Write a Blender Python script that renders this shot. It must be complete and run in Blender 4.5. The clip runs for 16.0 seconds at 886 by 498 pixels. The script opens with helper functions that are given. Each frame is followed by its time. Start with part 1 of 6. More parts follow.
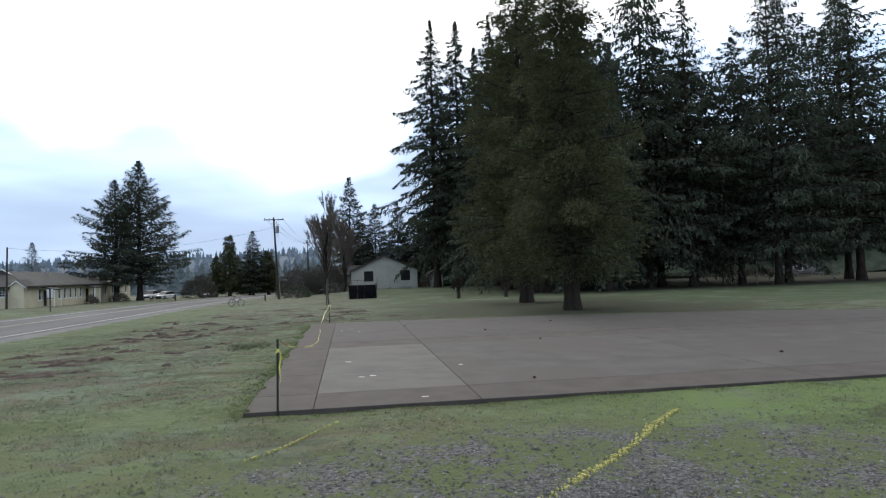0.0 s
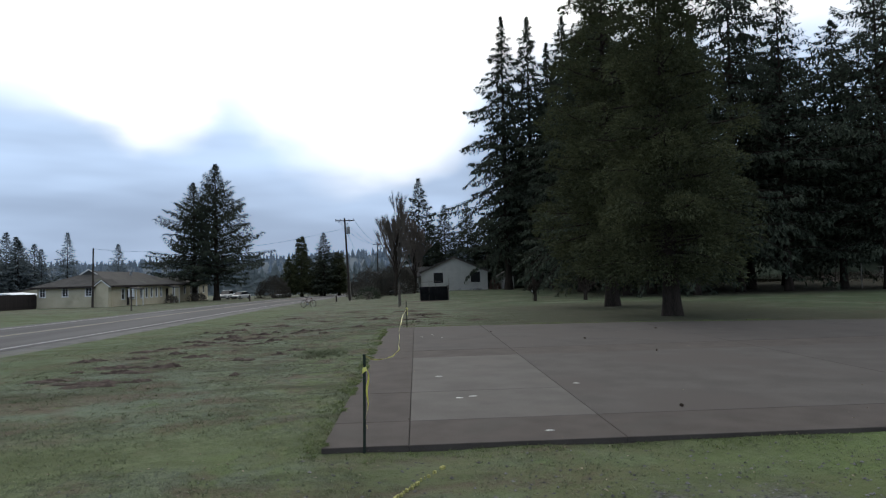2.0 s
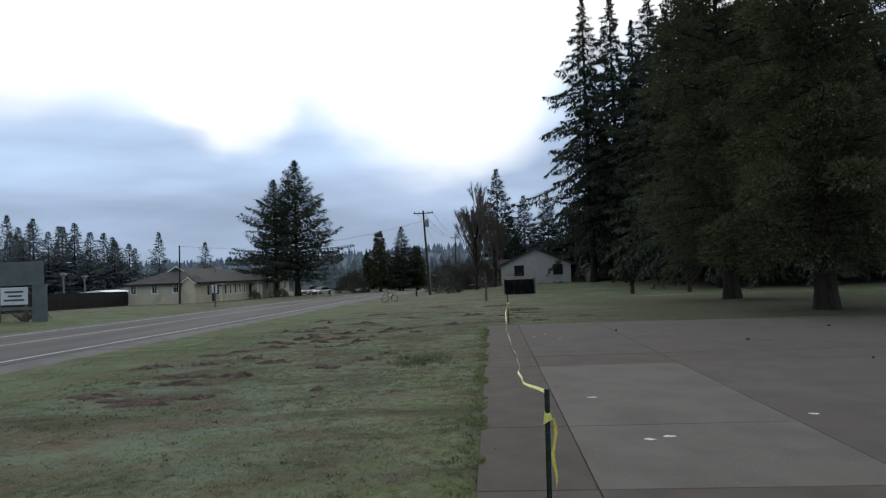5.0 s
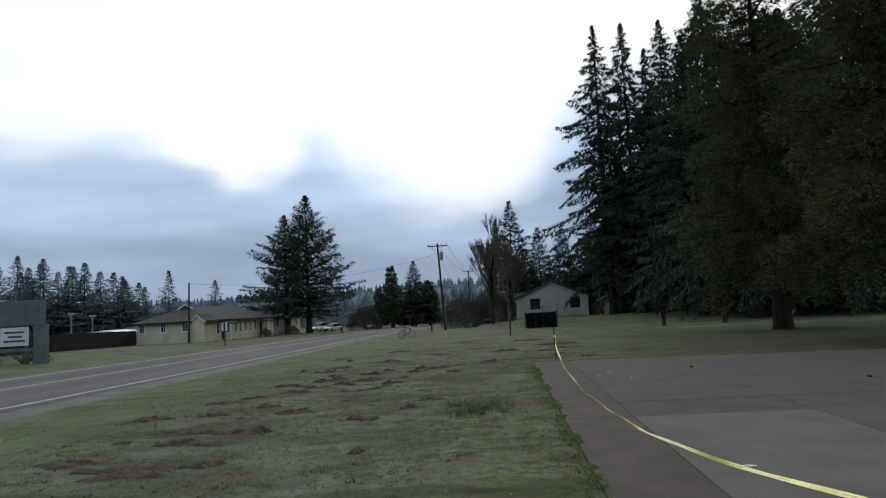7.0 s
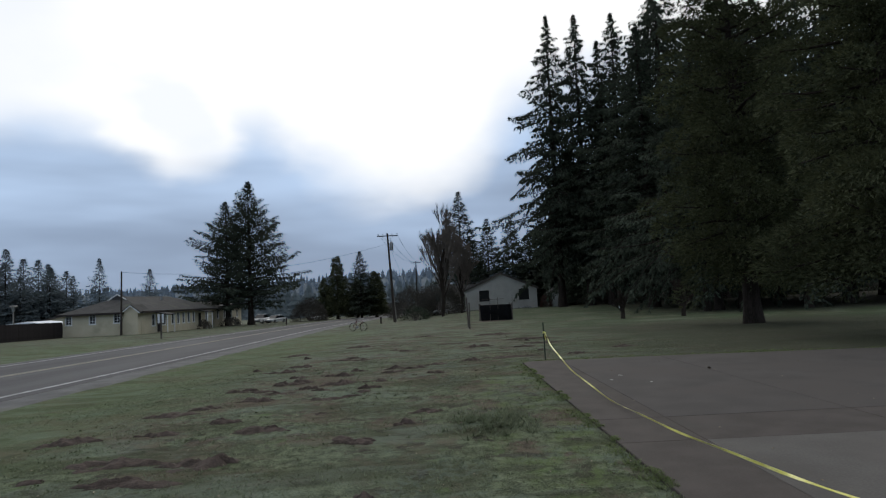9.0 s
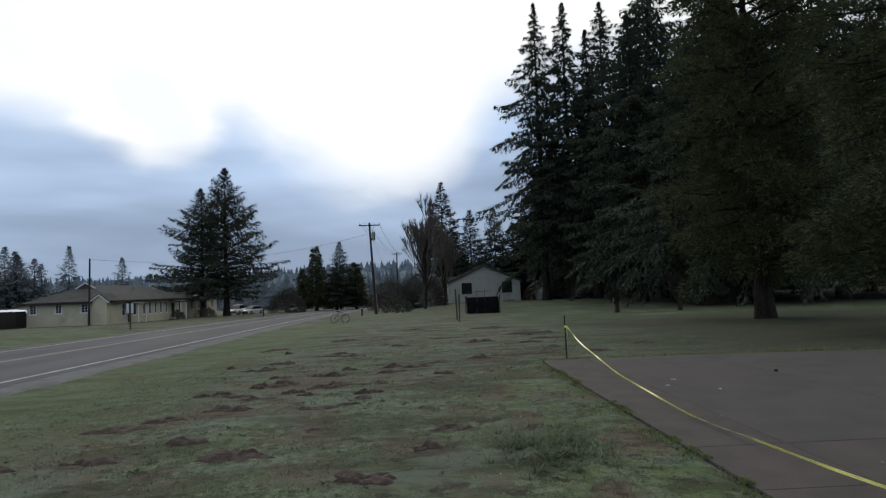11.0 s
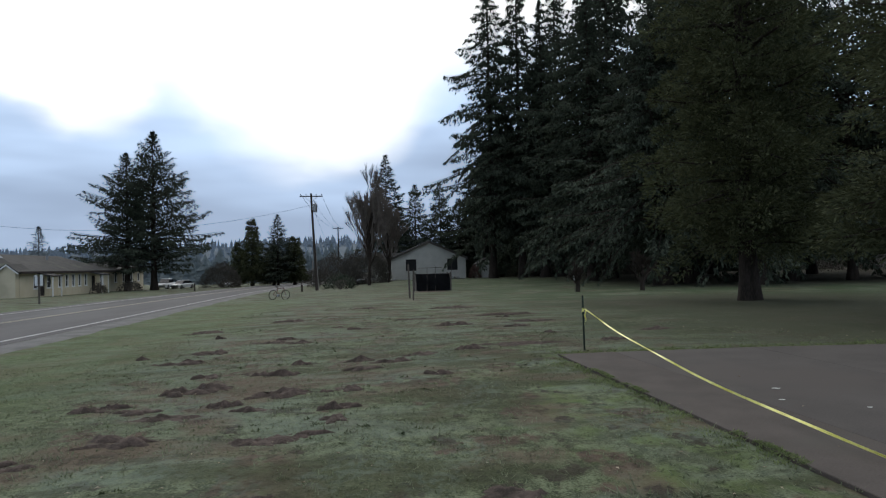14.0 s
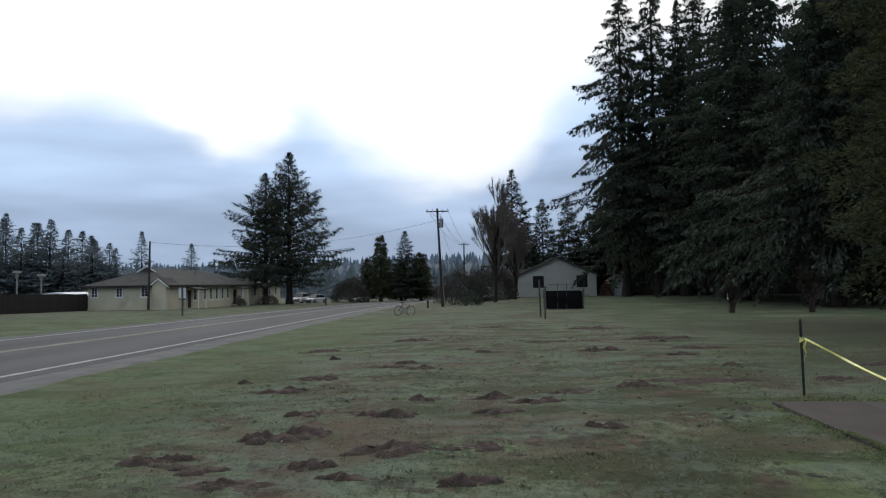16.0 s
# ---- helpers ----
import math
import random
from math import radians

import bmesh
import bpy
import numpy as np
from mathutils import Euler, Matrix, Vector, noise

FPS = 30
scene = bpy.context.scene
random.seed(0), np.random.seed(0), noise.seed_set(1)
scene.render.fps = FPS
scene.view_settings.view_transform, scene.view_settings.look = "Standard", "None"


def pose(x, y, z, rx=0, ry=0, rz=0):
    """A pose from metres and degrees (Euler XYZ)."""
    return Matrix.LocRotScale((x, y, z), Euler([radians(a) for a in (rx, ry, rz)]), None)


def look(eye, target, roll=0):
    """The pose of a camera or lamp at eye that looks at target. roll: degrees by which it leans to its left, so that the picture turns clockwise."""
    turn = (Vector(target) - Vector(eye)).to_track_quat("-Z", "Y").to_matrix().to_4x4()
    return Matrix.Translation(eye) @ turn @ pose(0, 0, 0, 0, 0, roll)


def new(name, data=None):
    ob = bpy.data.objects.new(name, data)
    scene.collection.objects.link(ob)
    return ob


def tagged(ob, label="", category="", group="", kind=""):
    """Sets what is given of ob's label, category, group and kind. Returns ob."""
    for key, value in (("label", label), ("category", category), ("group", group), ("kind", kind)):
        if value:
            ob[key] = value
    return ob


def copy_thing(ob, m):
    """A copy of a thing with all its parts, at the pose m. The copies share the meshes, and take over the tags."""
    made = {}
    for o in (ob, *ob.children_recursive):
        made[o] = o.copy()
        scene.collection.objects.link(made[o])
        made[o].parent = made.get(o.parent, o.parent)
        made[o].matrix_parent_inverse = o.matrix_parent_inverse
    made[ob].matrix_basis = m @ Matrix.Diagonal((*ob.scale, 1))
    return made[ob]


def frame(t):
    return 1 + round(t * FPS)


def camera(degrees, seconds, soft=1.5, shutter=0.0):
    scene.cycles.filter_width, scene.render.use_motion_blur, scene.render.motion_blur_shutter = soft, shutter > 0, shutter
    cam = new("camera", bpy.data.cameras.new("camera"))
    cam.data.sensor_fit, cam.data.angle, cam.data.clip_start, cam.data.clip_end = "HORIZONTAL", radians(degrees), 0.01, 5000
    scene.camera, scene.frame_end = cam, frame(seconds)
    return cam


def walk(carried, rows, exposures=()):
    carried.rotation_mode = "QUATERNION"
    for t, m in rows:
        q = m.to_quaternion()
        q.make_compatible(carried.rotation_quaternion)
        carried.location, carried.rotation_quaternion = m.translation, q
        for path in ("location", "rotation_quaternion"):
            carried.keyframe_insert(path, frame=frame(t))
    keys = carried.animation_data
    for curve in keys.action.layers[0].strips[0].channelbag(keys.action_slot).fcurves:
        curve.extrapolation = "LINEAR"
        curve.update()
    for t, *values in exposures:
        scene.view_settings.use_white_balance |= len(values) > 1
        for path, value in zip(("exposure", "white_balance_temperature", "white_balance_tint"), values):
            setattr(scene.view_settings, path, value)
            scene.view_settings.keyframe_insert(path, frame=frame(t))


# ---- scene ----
cam = camera(68.7, 16.0, soft=1.2)
PATH = [
    (0, (1.331, -10.27, 1.817), (1.621, -8.292, 1.888), -1.85),
    (0.5, (1.206, -9.773, 1.842), (1.373, -7.783, 1.942), -2.1),
    (1, (1.112, -9.26, 1.815), (1.232, -7.267, 1.93), -2.1),
    (1.5, (1.01, -8.721, 1.79), (1.168, -6.729, 1.878), -2.0),
    (2, (0.923, -8.147, 1.79), (1.008, -6.151, 1.873), -1.6),
    (2.5, (0.805, -7.64, 1.761), (0.843, -5.643, 1.861), -2.3),
    (3, (0.731, -7.103, 1.782), (0.699, -5.108, 1.908), -2.65),
    (3.5, (0.6, -6.634, 1.727), (0.514, -4.639, 1.841), -2.3),
    (4, (0.466, -6.095, 1.71), (0.402, -4.098, 1.803), -2.2),
    (4.5, (0.305, -5.558, 1.705), (0.181, -3.563, 1.777), -2.0),
    (4.7, (0.209, -5.341, 1.696), (0.074, -3.347, 1.768), -2.1),
    (6.8, (-0.799, -3.06, 1.605), (-0.989, -1.074, 1.737), -3.16),
    (7, (-0.895, -2.843, 1.596), (-1.063, -0.858, 1.778), -3.15),
    (7.5, (-1.264, -2.387, 1.668), (-1.353, -0.397, 1.845), -3.3),
    (8, (-1.513, -1.931, 1.616), (-1.601, 0.059, 1.793), -3.1),
    (8.5, (-1.775, -1.385, 1.648), (-1.783, 0.611, 1.765), -2.9),
    (9, (-1.939, -0.814, 1.666), (-1.935, 1.18, 1.813), -2.85),
    (9.5, (-2.136, -0.259, 1.606), (-2.104, 1.736, 1.736), -2.1),
    (9.7, (-2.194, -0.024, 1.602), (-2.134, 1.971, 1.728), -1.96),
    (11.8, (-2.807, 2.438, 1.559), (-2.741, 4.434, 1.678), -2.39),
    (12, (-2.865, 2.673, 1.555), (-2.833, 4.67, 1.663), -2.5),
    (12.5, (-3.026, 3.135, 1.549), (-3.026, 5.131, 1.67), -2.1),
    (13, (-3.144, 3.779, 1.504), (-3.04, 5.775, 1.581), -1.6),
    (13.5, (-3.196, 4.39, 1.512), (-2.98, 6.377, 1.57), -1.7),
    (14, (-3.238, 4.963, 1.483), (-2.985, 6.947, 1.53), -1.35),
    (14.5, (-3.284, 5.527, 1.469), (-3.106, 7.519, 1.516), -1.3),
    (15, (-3.359, 6.061, 1.481), (-3.369, 8.059, 1.563), -0.3),
    (15.5, (-3.391, 6.642, 1.449), (-3.477, 8.638, 1.528), -0.1),
    (16, (-3.36, 7.357, 1.403), (-3.49, 9.35, 1.51), -0.9),
]
walk(cam, [(t, look(eye, target, roll)) for t, eye, target, roll in PATH],
     exposures=[(0, -0.92), (0.5, -1.08), (1, -1.42), (2, -1.52), (3.5, -1.65), (4.5, -1.62), (7, -1.76), (8, -1.98), (9, -1.88), (12.5, -1.82), (13.5, -1.72), (14.5, -1.38), (15, -1.44), (16, -1.60)])

# ---- light ----
SUN_AZ, SUN_EL = radians(-8), radians(30)
SUN_DIR = Vector((math.sin(SUN_AZ) * math.cos(SUN_EL), math.cos(SUN_AZ) * math.cos(SUN_EL), math.sin(SUN_EL)))
scene.view_settings.exposure = 0.0

world = bpy.data.worlds.new("overcast_sky")
scene.world = world
world.use_nodes = True


def build_sky(nt):
    """Overcast winter sky: blue-grey cloud with a white glow where the sun stands behind it."""
    nt.nodes.clear()
    N, L = nt.nodes.new, nt.links.new

    def math_node(op, a, b=None):
        n = N("ShaderNodeMath")
        n.operation = op
        for i, v in enumerate((a, b)):
            if v is None:
                continue
            if isinstance(v, (int, float)):
                n.inputs[i].default_value = v
            else:
                L(v, n.inputs[i])
        return n.outputs[0]

    def dot(direction):
        n = N("ShaderNodeVectorMath")
        n.operation = "DOT_PRODUCT"
        L(coord.outputs["Generated"], n.inputs[0])
        n.inputs[1].default_value = direction
        return n.outputs["Value"]

    def step(v, lo, hi):
        n = N("ShaderNodeMapRange")
        n.interpolation_type = "SMOOTHSTEP"
        n.inputs["From Min"].default_value, n.inputs["From Max"].default_value = lo, hi
        L(v, n.inputs["Value"])
        return n.outputs["Result"]

    def toward(az, el):
        a, e = radians(az), radians(el)
        return (math.sin(a) * math.cos(e), math.cos(a) * math.cos(e), math.sin(e))

    coord = N("ShaderNodeTexCoord")

    def cloud(size, detail, tall):
        stretch = N("ShaderNodeVectorMath")
        stretch.operation = "MULTIPLY"
        L(coord.outputs["Generated"], stretch.inputs[0])
        stretch.inputs[1].default_value = (1.0, 1.0, tall)
        n = N("ShaderNodeTexNoise")
        n.inputs["Scale"].default_value, n.inputs["Detail"].default_value = size, detail
        n.inputs["Roughness"].default_value = 0.45
        L(stretch.outputs[0], n.inputs["Vector"])
        return n.outputs["Fac"]

    def lobe(az, el, inner, outer):
        """A soft round patch of cloud about a direction, its radii in degrees."""
        v = math_node("ADD", dot(toward(az, el)), math_node("MULTIPLY", puff, 0.030))
        return step(v, math.cos(radians(outer)), math.cos(radians(inner)))

    puff = math_node("SUBTRACT", cloud(4.2, 4.0, 2.0), 0.5)
    streak = math_node("SUBTRACT", cloud(3.0, 3.0, 5.0), 0.5)
    height = dot((0, 0, 1))
    # the top of the cloud bank, and the white gaps that reach down into it
    level = math_node("ADD", height, math_node("MULTIPLY", puff, 0.11))
    level = math_node("ADD", level, math_node("MULTIPLY", lobe(-4.0, 12.5, 0.5, 12.0), 0.075))
    level = math_node("ADD", level, math_node("MULTIPLY", lobe(-23.0, 13.0, 0.2, 7.5), 0.045))
    level = math_node("SUBTRACT", level, math_node("MULTIPLY", lobe(-13.5, 12.0, 1.0, 9.0), 0.03))
    level = math_node("SUBTRACT", level, math_node("MULTIPLY", lobe(20.0, 16.0, 2.0, 22.0), 0.08))
    clear = step(level, 0.175, 0.295)
    thin = math_node("ADD", math_node("MULTIPLY", lobe(-22.5, 18.5, 0.2, 5.0), 0.22), math_node("MULTIPLY", lobe(-37.0, 21.0, 0.5, 10.0), 0.25))
    thin = math_node("ADD", thin, math_node("MULTIPLY", step(math_node("ADD", dot(toward(-4.0, 50)), math_node("MULTIPLY", puff, 0.3)), 0.75, 0.58), 1.0))
    bright = math_node("MULTIPLY", clear, math_node("SUBTRACT", 1.0, math_node("MINIMUM", thin, 1.0)))

    sky = N("ShaderNodeTexSky")
    sky.sky_type, sky.sun_disc = "NISHITA", False
    sky.sun_elevation, sky.sun_rotation = SUN_EL, SUN_AZ
    scale = N("ShaderNodeVectorMath")
    scale.operation = "SCALE"
    scale.inputs["Scale"].default_value = 0.06
    L(sky.outputs[0], scale.inputs[0])

    grey = N("ShaderNodeMix")
    grey.data_type = "RGBA"
    L(step(math_node("ADD", height, math_node("MULTIPLY", streak, 0.34)), 0.04, 0.25), grey.inputs["Factor"])
    grey.inputs["A"].default_value = (1.02, 1.33, 1.86, 1)
    grey.inputs["B"].default_value = (1.92, 2.50, 3.40, 1)
    high = N("ShaderNodeMix")
    high.data_type = "RGBA"
    L(step(height, 0.25, 0.75), high.inputs["Factor"])
    L(grey.outputs["Result"], high.inputs["A"])
    high.inputs["B"].default_value = (2.00, 2.16, 2.38, 1)
    lit = N("ShaderNodeMix")
    lit.data_type = "RGBA"
    L(bright, lit.inputs["Factor"])
    L(high.outputs["Result"], lit.inputs["A"])
    lit.inputs["B"].default_value = (4.15, 4.17, 4.19, 1)
    veil = N("ShaderNodeMix")
    veil.data_type = "RGBA"
    veil.inputs["Factor"].default_value = 0.93
    L(scale.outputs[0], veil.inputs["A"])
    L(lit.outputs["Result"], veil.inputs["B"])
    bg = N("ShaderNodeBackground")
    bg.inputs["Strength"].default_value = 1.0
    L(veil.outputs["Result"], bg.inputs["Color"])
    out = N("ShaderNodeOutputWorld")
    L(bg.outputs[0], out.inputs["Surface"])


build_sky(world.node_tree)
sun = new("sun", bpy.data.lights.new("sun", "SUN"))
sun.data.energy, sun.data.angle, sun.data.color = 1.3, radians(25), (1.0, 0.96, 0.9)
sun.matrix_world = look((0, 0, 60), Vector((0, 0, 60)) - SUN_DIR)

# ---- materials ----


def material(name, low, high, scale=4.0, fine=60.0, rough=0.8, bump=0.3, depth=0.01, metal=0.0, stain=None, stain_scale=0.7,
             stain_at=(0.55, 0.75), per_object=0.0, per_island=0.0, stretch=(1, 1, 1), gloss=0.3, leafy=0.0):
    """A surface with colour at two scales, stains and a fine relief; coordinates are the object's own, in metres."""
    m = bpy.data.materials.new(name)
    m.use_nodes = True
    nt = m.node_tree
    N, L = nt.nodes.new, nt.links.new
    shader = nt.nodes["Principled BSDF"]
    shader.inputs["Roughness"].default_value, shader.inputs["Metallic"].default_value = rough, metal
    shader.inputs["Specular IOR Level"].default_value = gloss
    coord = N("ShaderNodeTexCoord")
    mapping = N("ShaderNodeMapping")
    mapping.inputs["Scale"].default_value = stretch
    L(coord.outputs["Object"], mapping.inputs["Vector"])

    def field(size, detail=4.0):
        n = N("ShaderNodeTexNoise")
        n.inputs["Scale"].default_value, n.inputs["Detail"].default_value = size, detail
        L(mapping.outputs[0], n.inputs["Vector"])
        return n.outputs["Fac"]

    def ramp(v, lo, hi):
        n = N("ShaderNodeMapRange")
        n.interpolation_type = "SMOOTHSTEP"
        n.inputs["From Min"].default_value, n.inputs["From Max"].default_value = lo, hi
        L(v, n.inputs["Value"])
        return n.outputs["Result"]

    def blend(f, a, b, mode="MIX"):
        n = N("ShaderNodeMix")
        n.data_type, n.blend_type = "RGBA", mode
        for slot, v in (("Factor", f), ("A", a), ("B", b)):
            if isinstance(v, (tuple, list)):
                n.inputs[slot].default_value = (*v, 1)
            elif isinstance(v, float):
                n.inputs[slot].default_value = v
            else:
                L(v, n.inputs[slot])
        return n.outputs["Result"]

    coarse, grain = field(scale), field(fine, 3.0)
    mixed = N("ShaderNodeMath")
    mixed.operation = "MULTIPLY_ADD"
    L(coarse, mixed.inputs[0])
    mixed.inputs[1].default_value = 0.55
    half = N("ShaderNodeMath")
    half.operation = "MULTIPLY"
    L(grain, half.inputs[0])
    half.inputs[1].default_value = 0.45
    L(half.outputs[0], mixed.inputs[2])
    colour = blend(ramp(mixed.outputs[0], 0.36, 0.64), low, high)
    if stain:
        colour = blend(ramp(field(stain_scale, 5.0), *stain_at), colour, stain)
    if per_object or per_island:
        if per_object:
            r, amount = N("ShaderNodeObjectInfo").outputs["Random"], per_object
        else:
            r, amount = N("ShaderNodeNewGeometry").outputs["Random Per Island"], per_island
        n = N("ShaderNodeMapRange")
        n.inputs["To Min"].default_value, n.inputs["To Max"].default_value = 1 - amount, 1 + amount
        L(r, n.inputs["Value"])
        tone = N("ShaderNodeVectorMath")
        tone.operation = "SCALE"
        L(colour, tone.inputs[0])
        L(n.outputs["Result"], tone.inputs["Scale"])
        colour = tone.outputs[0]
    L(colour, shader.inputs["Base Color"])
    if leafy:
        thin, both = N("ShaderNodeBsdfTranslucent"), N("ShaderNodeMixShader")
        L(colour, thin.inputs["Color"])
        both.inputs["Fac"].default_value = leafy
        L(shader.outputs[0], both.inputs[1])
        L(thin.outputs[0], both.inputs[2])
        L(both.outputs[0], nt.nodes["Material Output"].inputs["Surface"])
    if bump:
        b = N("ShaderNodeBump")
        b.inputs["Strength"].default_value, b.inputs["Distance"].default_value = bump, depth
        L(mixed.outputs[0], b.inputs["Height"])
        L(b.outputs[0], shader.inputs["Normal"])
    return m


def ground_material():
    """Patchy winter lawn with moss, dry brown grass and bare soil, and a gravel patch before the concrete."""
    m = bpy.data.materials.new("patchy_lawn")
    m.use_nodes = True
    nt = m.node_tree
    N, L = nt.nodes.new, nt.links.new
    shader = nt.nodes["Principled BSDF"]
    shader.inputs["Roughness"].default_value = 0.9
    shader.inputs["Specular IOR Level"].default_value = 0.15
    place = N("ShaderNodeNewGeometry").outputs["Position"]
    squash = N("ShaderNodeMapping")
    squash.inputs["Scale"].default_value = (1.0, 0.8, 1.0)
    L(place, squash.inputs["Vector"])

    def field(size, detail=5.0, rough=0.55):
        n = N("ShaderNodeTexNoise")
        n.inputs["Scale"].default_value, n.inputs["Detail"].default_value, n.inputs["Roughness"].default_value = size, detail, rough
        L(squash.outputs[0], n.inputs["Vector"])
        return n.outputs["Fac"]

    def ramp(v, lo, hi):
        n = N("ShaderNodeMapRange")
        n.interpolation_type = "SMOOTHSTEP"
        n.inputs["From Min"].default_value, n.inputs["From Max"].default_value = lo, hi
        L(v, n.inputs["Value"])
        return n.outputs["Result"]

    def calc(op, a, b=0.0):
        n = N("ShaderNodeMath")
        n.operation = op
        for i, v in enumerate((a, b)):
            if isinstance(v, (int, float)):
                n.inputs[i].default_value = v
            else:
                L(v, n.inputs[i])
        return n.outputs[0]

    def blend(f, a, b):
        n = N("ShaderNodeMix")
        n.data_type = "RGBA"
        L(f, n.inputs["Factor"])
        for slot, v in (("A", a), ("B", b)):
            if isinstance(v, tuple):
                n.inputs[slot].default_value = (*v, 1)
            else:
                L(v, n.inputs[slot])
        return n.outputs["Result"]

    sep = N("ShaderNodeSeparateXYZ")
    L(place, sep.inputs[0])
    x, y = sep.outputs["X"], sep.outputs["Y"]
    fine, tuft, patch, wide = field(55, 3), field(9), field(1.1), field(0.22)
    lawn = blend(ramp(calc("ADD", calc("MULTIPLY", fine, 0.5), calc("MULTIPLY", tuft, 0.5)), 0.36, 0.64), (0.028, 0.037, 0.017), (0.150, 0.175, 0.102))
    lawn = blend(calc("MULTIPLY", ramp(wide, 0.44, 0.62), 0.55), lawn, (0.118, 0.140, 0.100))
    lawn = blend(calc("MULTIPLY", ramp(field(0.55), 0.49, 0.62), 0.75), lawn, (0.046, 0.052, 0.026))
    lawn = blend(calc("MULTIPLY", ramp(patch, 0.50, 0.64), 0.75), lawn, (0.112, 0.088, 0.062))
    lawn = blend(calc("MULTIPLY", ramp(field(2.6), 0.60, 0.72), 0.55), lawn, (0.070, 0.120, 0.030))
    # brighter moss beside the concrete
    near = calc("MULTIPLY", ramp(calc("ABSOLUTE", calc("ADD", x, 0.7)), 1.1, 0.3), ramp(y, 18.0, 12.0))
    front = calc("MULTIPLY", ramp(calc("ABSOLUTE", calc("ADD", y, 2.2)), 1.5, 0.3), ramp(x, 2.0, 6.0))
    lawn = blend(calc("MULTIPLY", calc("MAXIMUM", calc("MULTIPLY", near, 0.65), front), ramp(field(2.4), 0.46, 0.64)), lawn, (0.095, 0.132, 0.042))
    soil = blend(ramp(tuft, 0.35, 0.65), (0.052, 0.038, 0.027), (0.100, 0.075, 0.054))
    dug = calc("MULTIPLY", ramp(calc("ABSOLUTE", calc("ADD", x, 3.0)), 6.0, 4.0), calc("MULTIPLY", ramp(y, 2.0, 7.0), ramp(y, 34.0, 26.0)))
    lawn = blend(calc("MULTIPLY", calc("MULTIPLY", ramp(field(2.3), 0.575, 0.625), ramp(field(9), 0.36, 0.52)), calc("ADD", calc("MULTIPLY", dug, 0.75), 0.15)), lawn, (0.034, 0.027, 0.020))
    lawn = blend(calc("MULTIPLY", ramp(calc("ADD", field(1.05), calc("MULTIPLY", dug, 0.05)), 0.605, 0.66), ramp(field(6), 0.35, 0.55)), lawn, soil)
    band = N("ShaderNodeMapping")
    band.inputs["Scale"].default_value = (0.55, 1.5, 1.0)
    band.inputs["Rotation"].default_value = (0, 0, radians(-14))
    L(place, band.inputs["Vector"])

    def streaks(size, seed, detail=5.0):
        n = N("ShaderNodeTexNoise")
        n.noise_dimensions = "4D"
        n.inputs["Scale"].default_value, n.inputs["Detail"].default_value, n.inputs["W"].default_value = size, detail, seed
        L(band.outputs[0], n.inputs["Vector"])
        return n.outputs["Fac"]

    lawn = blend(calc("MULTIPLY", ramp(streaks(0.75, 3.0), 0.50, 0.61), 0.72), lawn, (0.040, 0.046, 0.020))
    lawn = blend(calc("MULTIPLY", ramp(streaks(0.6, 9.0), 0.53, 0.65), 0.70), lawn, (0.098, 0.074, 0.052))
    lawn = blend(calc("MULTIPLY", calc("MULTIPLY", ramp(streaks(1.1, 5.0), 0.52, 0.64), ramp(y, -3.0, 3.0)), 0.45), lawn, (0.135, 0.165, 0.125))
    lawn = blend(calc("MULTIPLY", calc("MULTIPLY", ramp(streaks(2.4, 1.0), 0.56, 0.64), ramp(tuft, 0.35, 0.55)), 0.6), lawn, (0.026, 0.028, 0.014))
    speck = calc("MULTIPLY", ramp(field(24, 2), 0.60, 0.68), ramp(field(1.7), 0.40, 0.58))
    lawn = blend(calc("MULTIPLY", speck, 0.75), lawn, (0.016, 0.019, 0.010))
    frost = calc("MULTIPLY", ramp(field(0.8), 0.50, 0.62), ramp(field(14), 0.42, 0.58))
    lawn = blend(calc("MULTIPLY", calc("MULTIPLY", frost, ramp(y, -3.0, 3.0)), 0.35), lawn, (0.120, 0.155, 0.125))
    verge = calc("MULTIPLY", ramp(calc("ADD", x, calc("MULTIPLY", field(0.5), 3.0)), -4.2, -7.0), ramp(y, 60.0, 40.0))
    lawn = blend(calc("MULTIPLY", verge, 0.34), lawn, (0.078, 0.122, 0.040))
    mossy = calc("MULTIPLY", ramp(y, 3.0, -2.0), ramp(calc("ADD", streaks(0.5, 14.0), calc("MULTIPLY", tuft, 0.35)), 0.52, 0.74))
    lawn = blend(calc("MULTIPLY", mossy, 0.62), lawn, (0.098, 0.124, 0.050))
    lush = calc("MULTIPLY", calc("MULTIPLY", ramp(y, -4.6, -2.6), ramp(y, -0.8, -1.3)), calc("MULTIPLY", ramp(x, 3.5, 6.5), ramp(calc("ADD", patch, calc("MULTIPLY", tuft, 0.3)), 0.48, 0.66)))
    lawn = blend(calc("MULTIPLY", lush, 0.75), lawn, (0.100, 0.146, 0.048))
    rear = calc("MULTIPLY", calc("MULTIPLY", ramp(y, 15.0, 19.0), ramp(x, 0.0, 6.0)), ramp(calc("ADD", field(0.35), calc("MULTIPLY", tuft, 0.3)), 0.52, 0.70))
    lawn = blend(calc("MULTIPLY", rear, 0.8), lawn, (0.044, 0.066, 0.030))
    # gravel patch
    stone = N("ShaderNodeTexVoronoi")
    stone.inputs["Scale"].default_value = 38
    L(place, stone.inputs["Vector"])
    pebble = N("ShaderNodeSeparateColor")
    L(stone.outputs["Color"], pebble.inputs[0])
    gravel = blend(ramp(pebble.outputs[0], 0.0, 1.0), (0.034, 0.033, 0.033), (0.135, 0.132, 0.130))
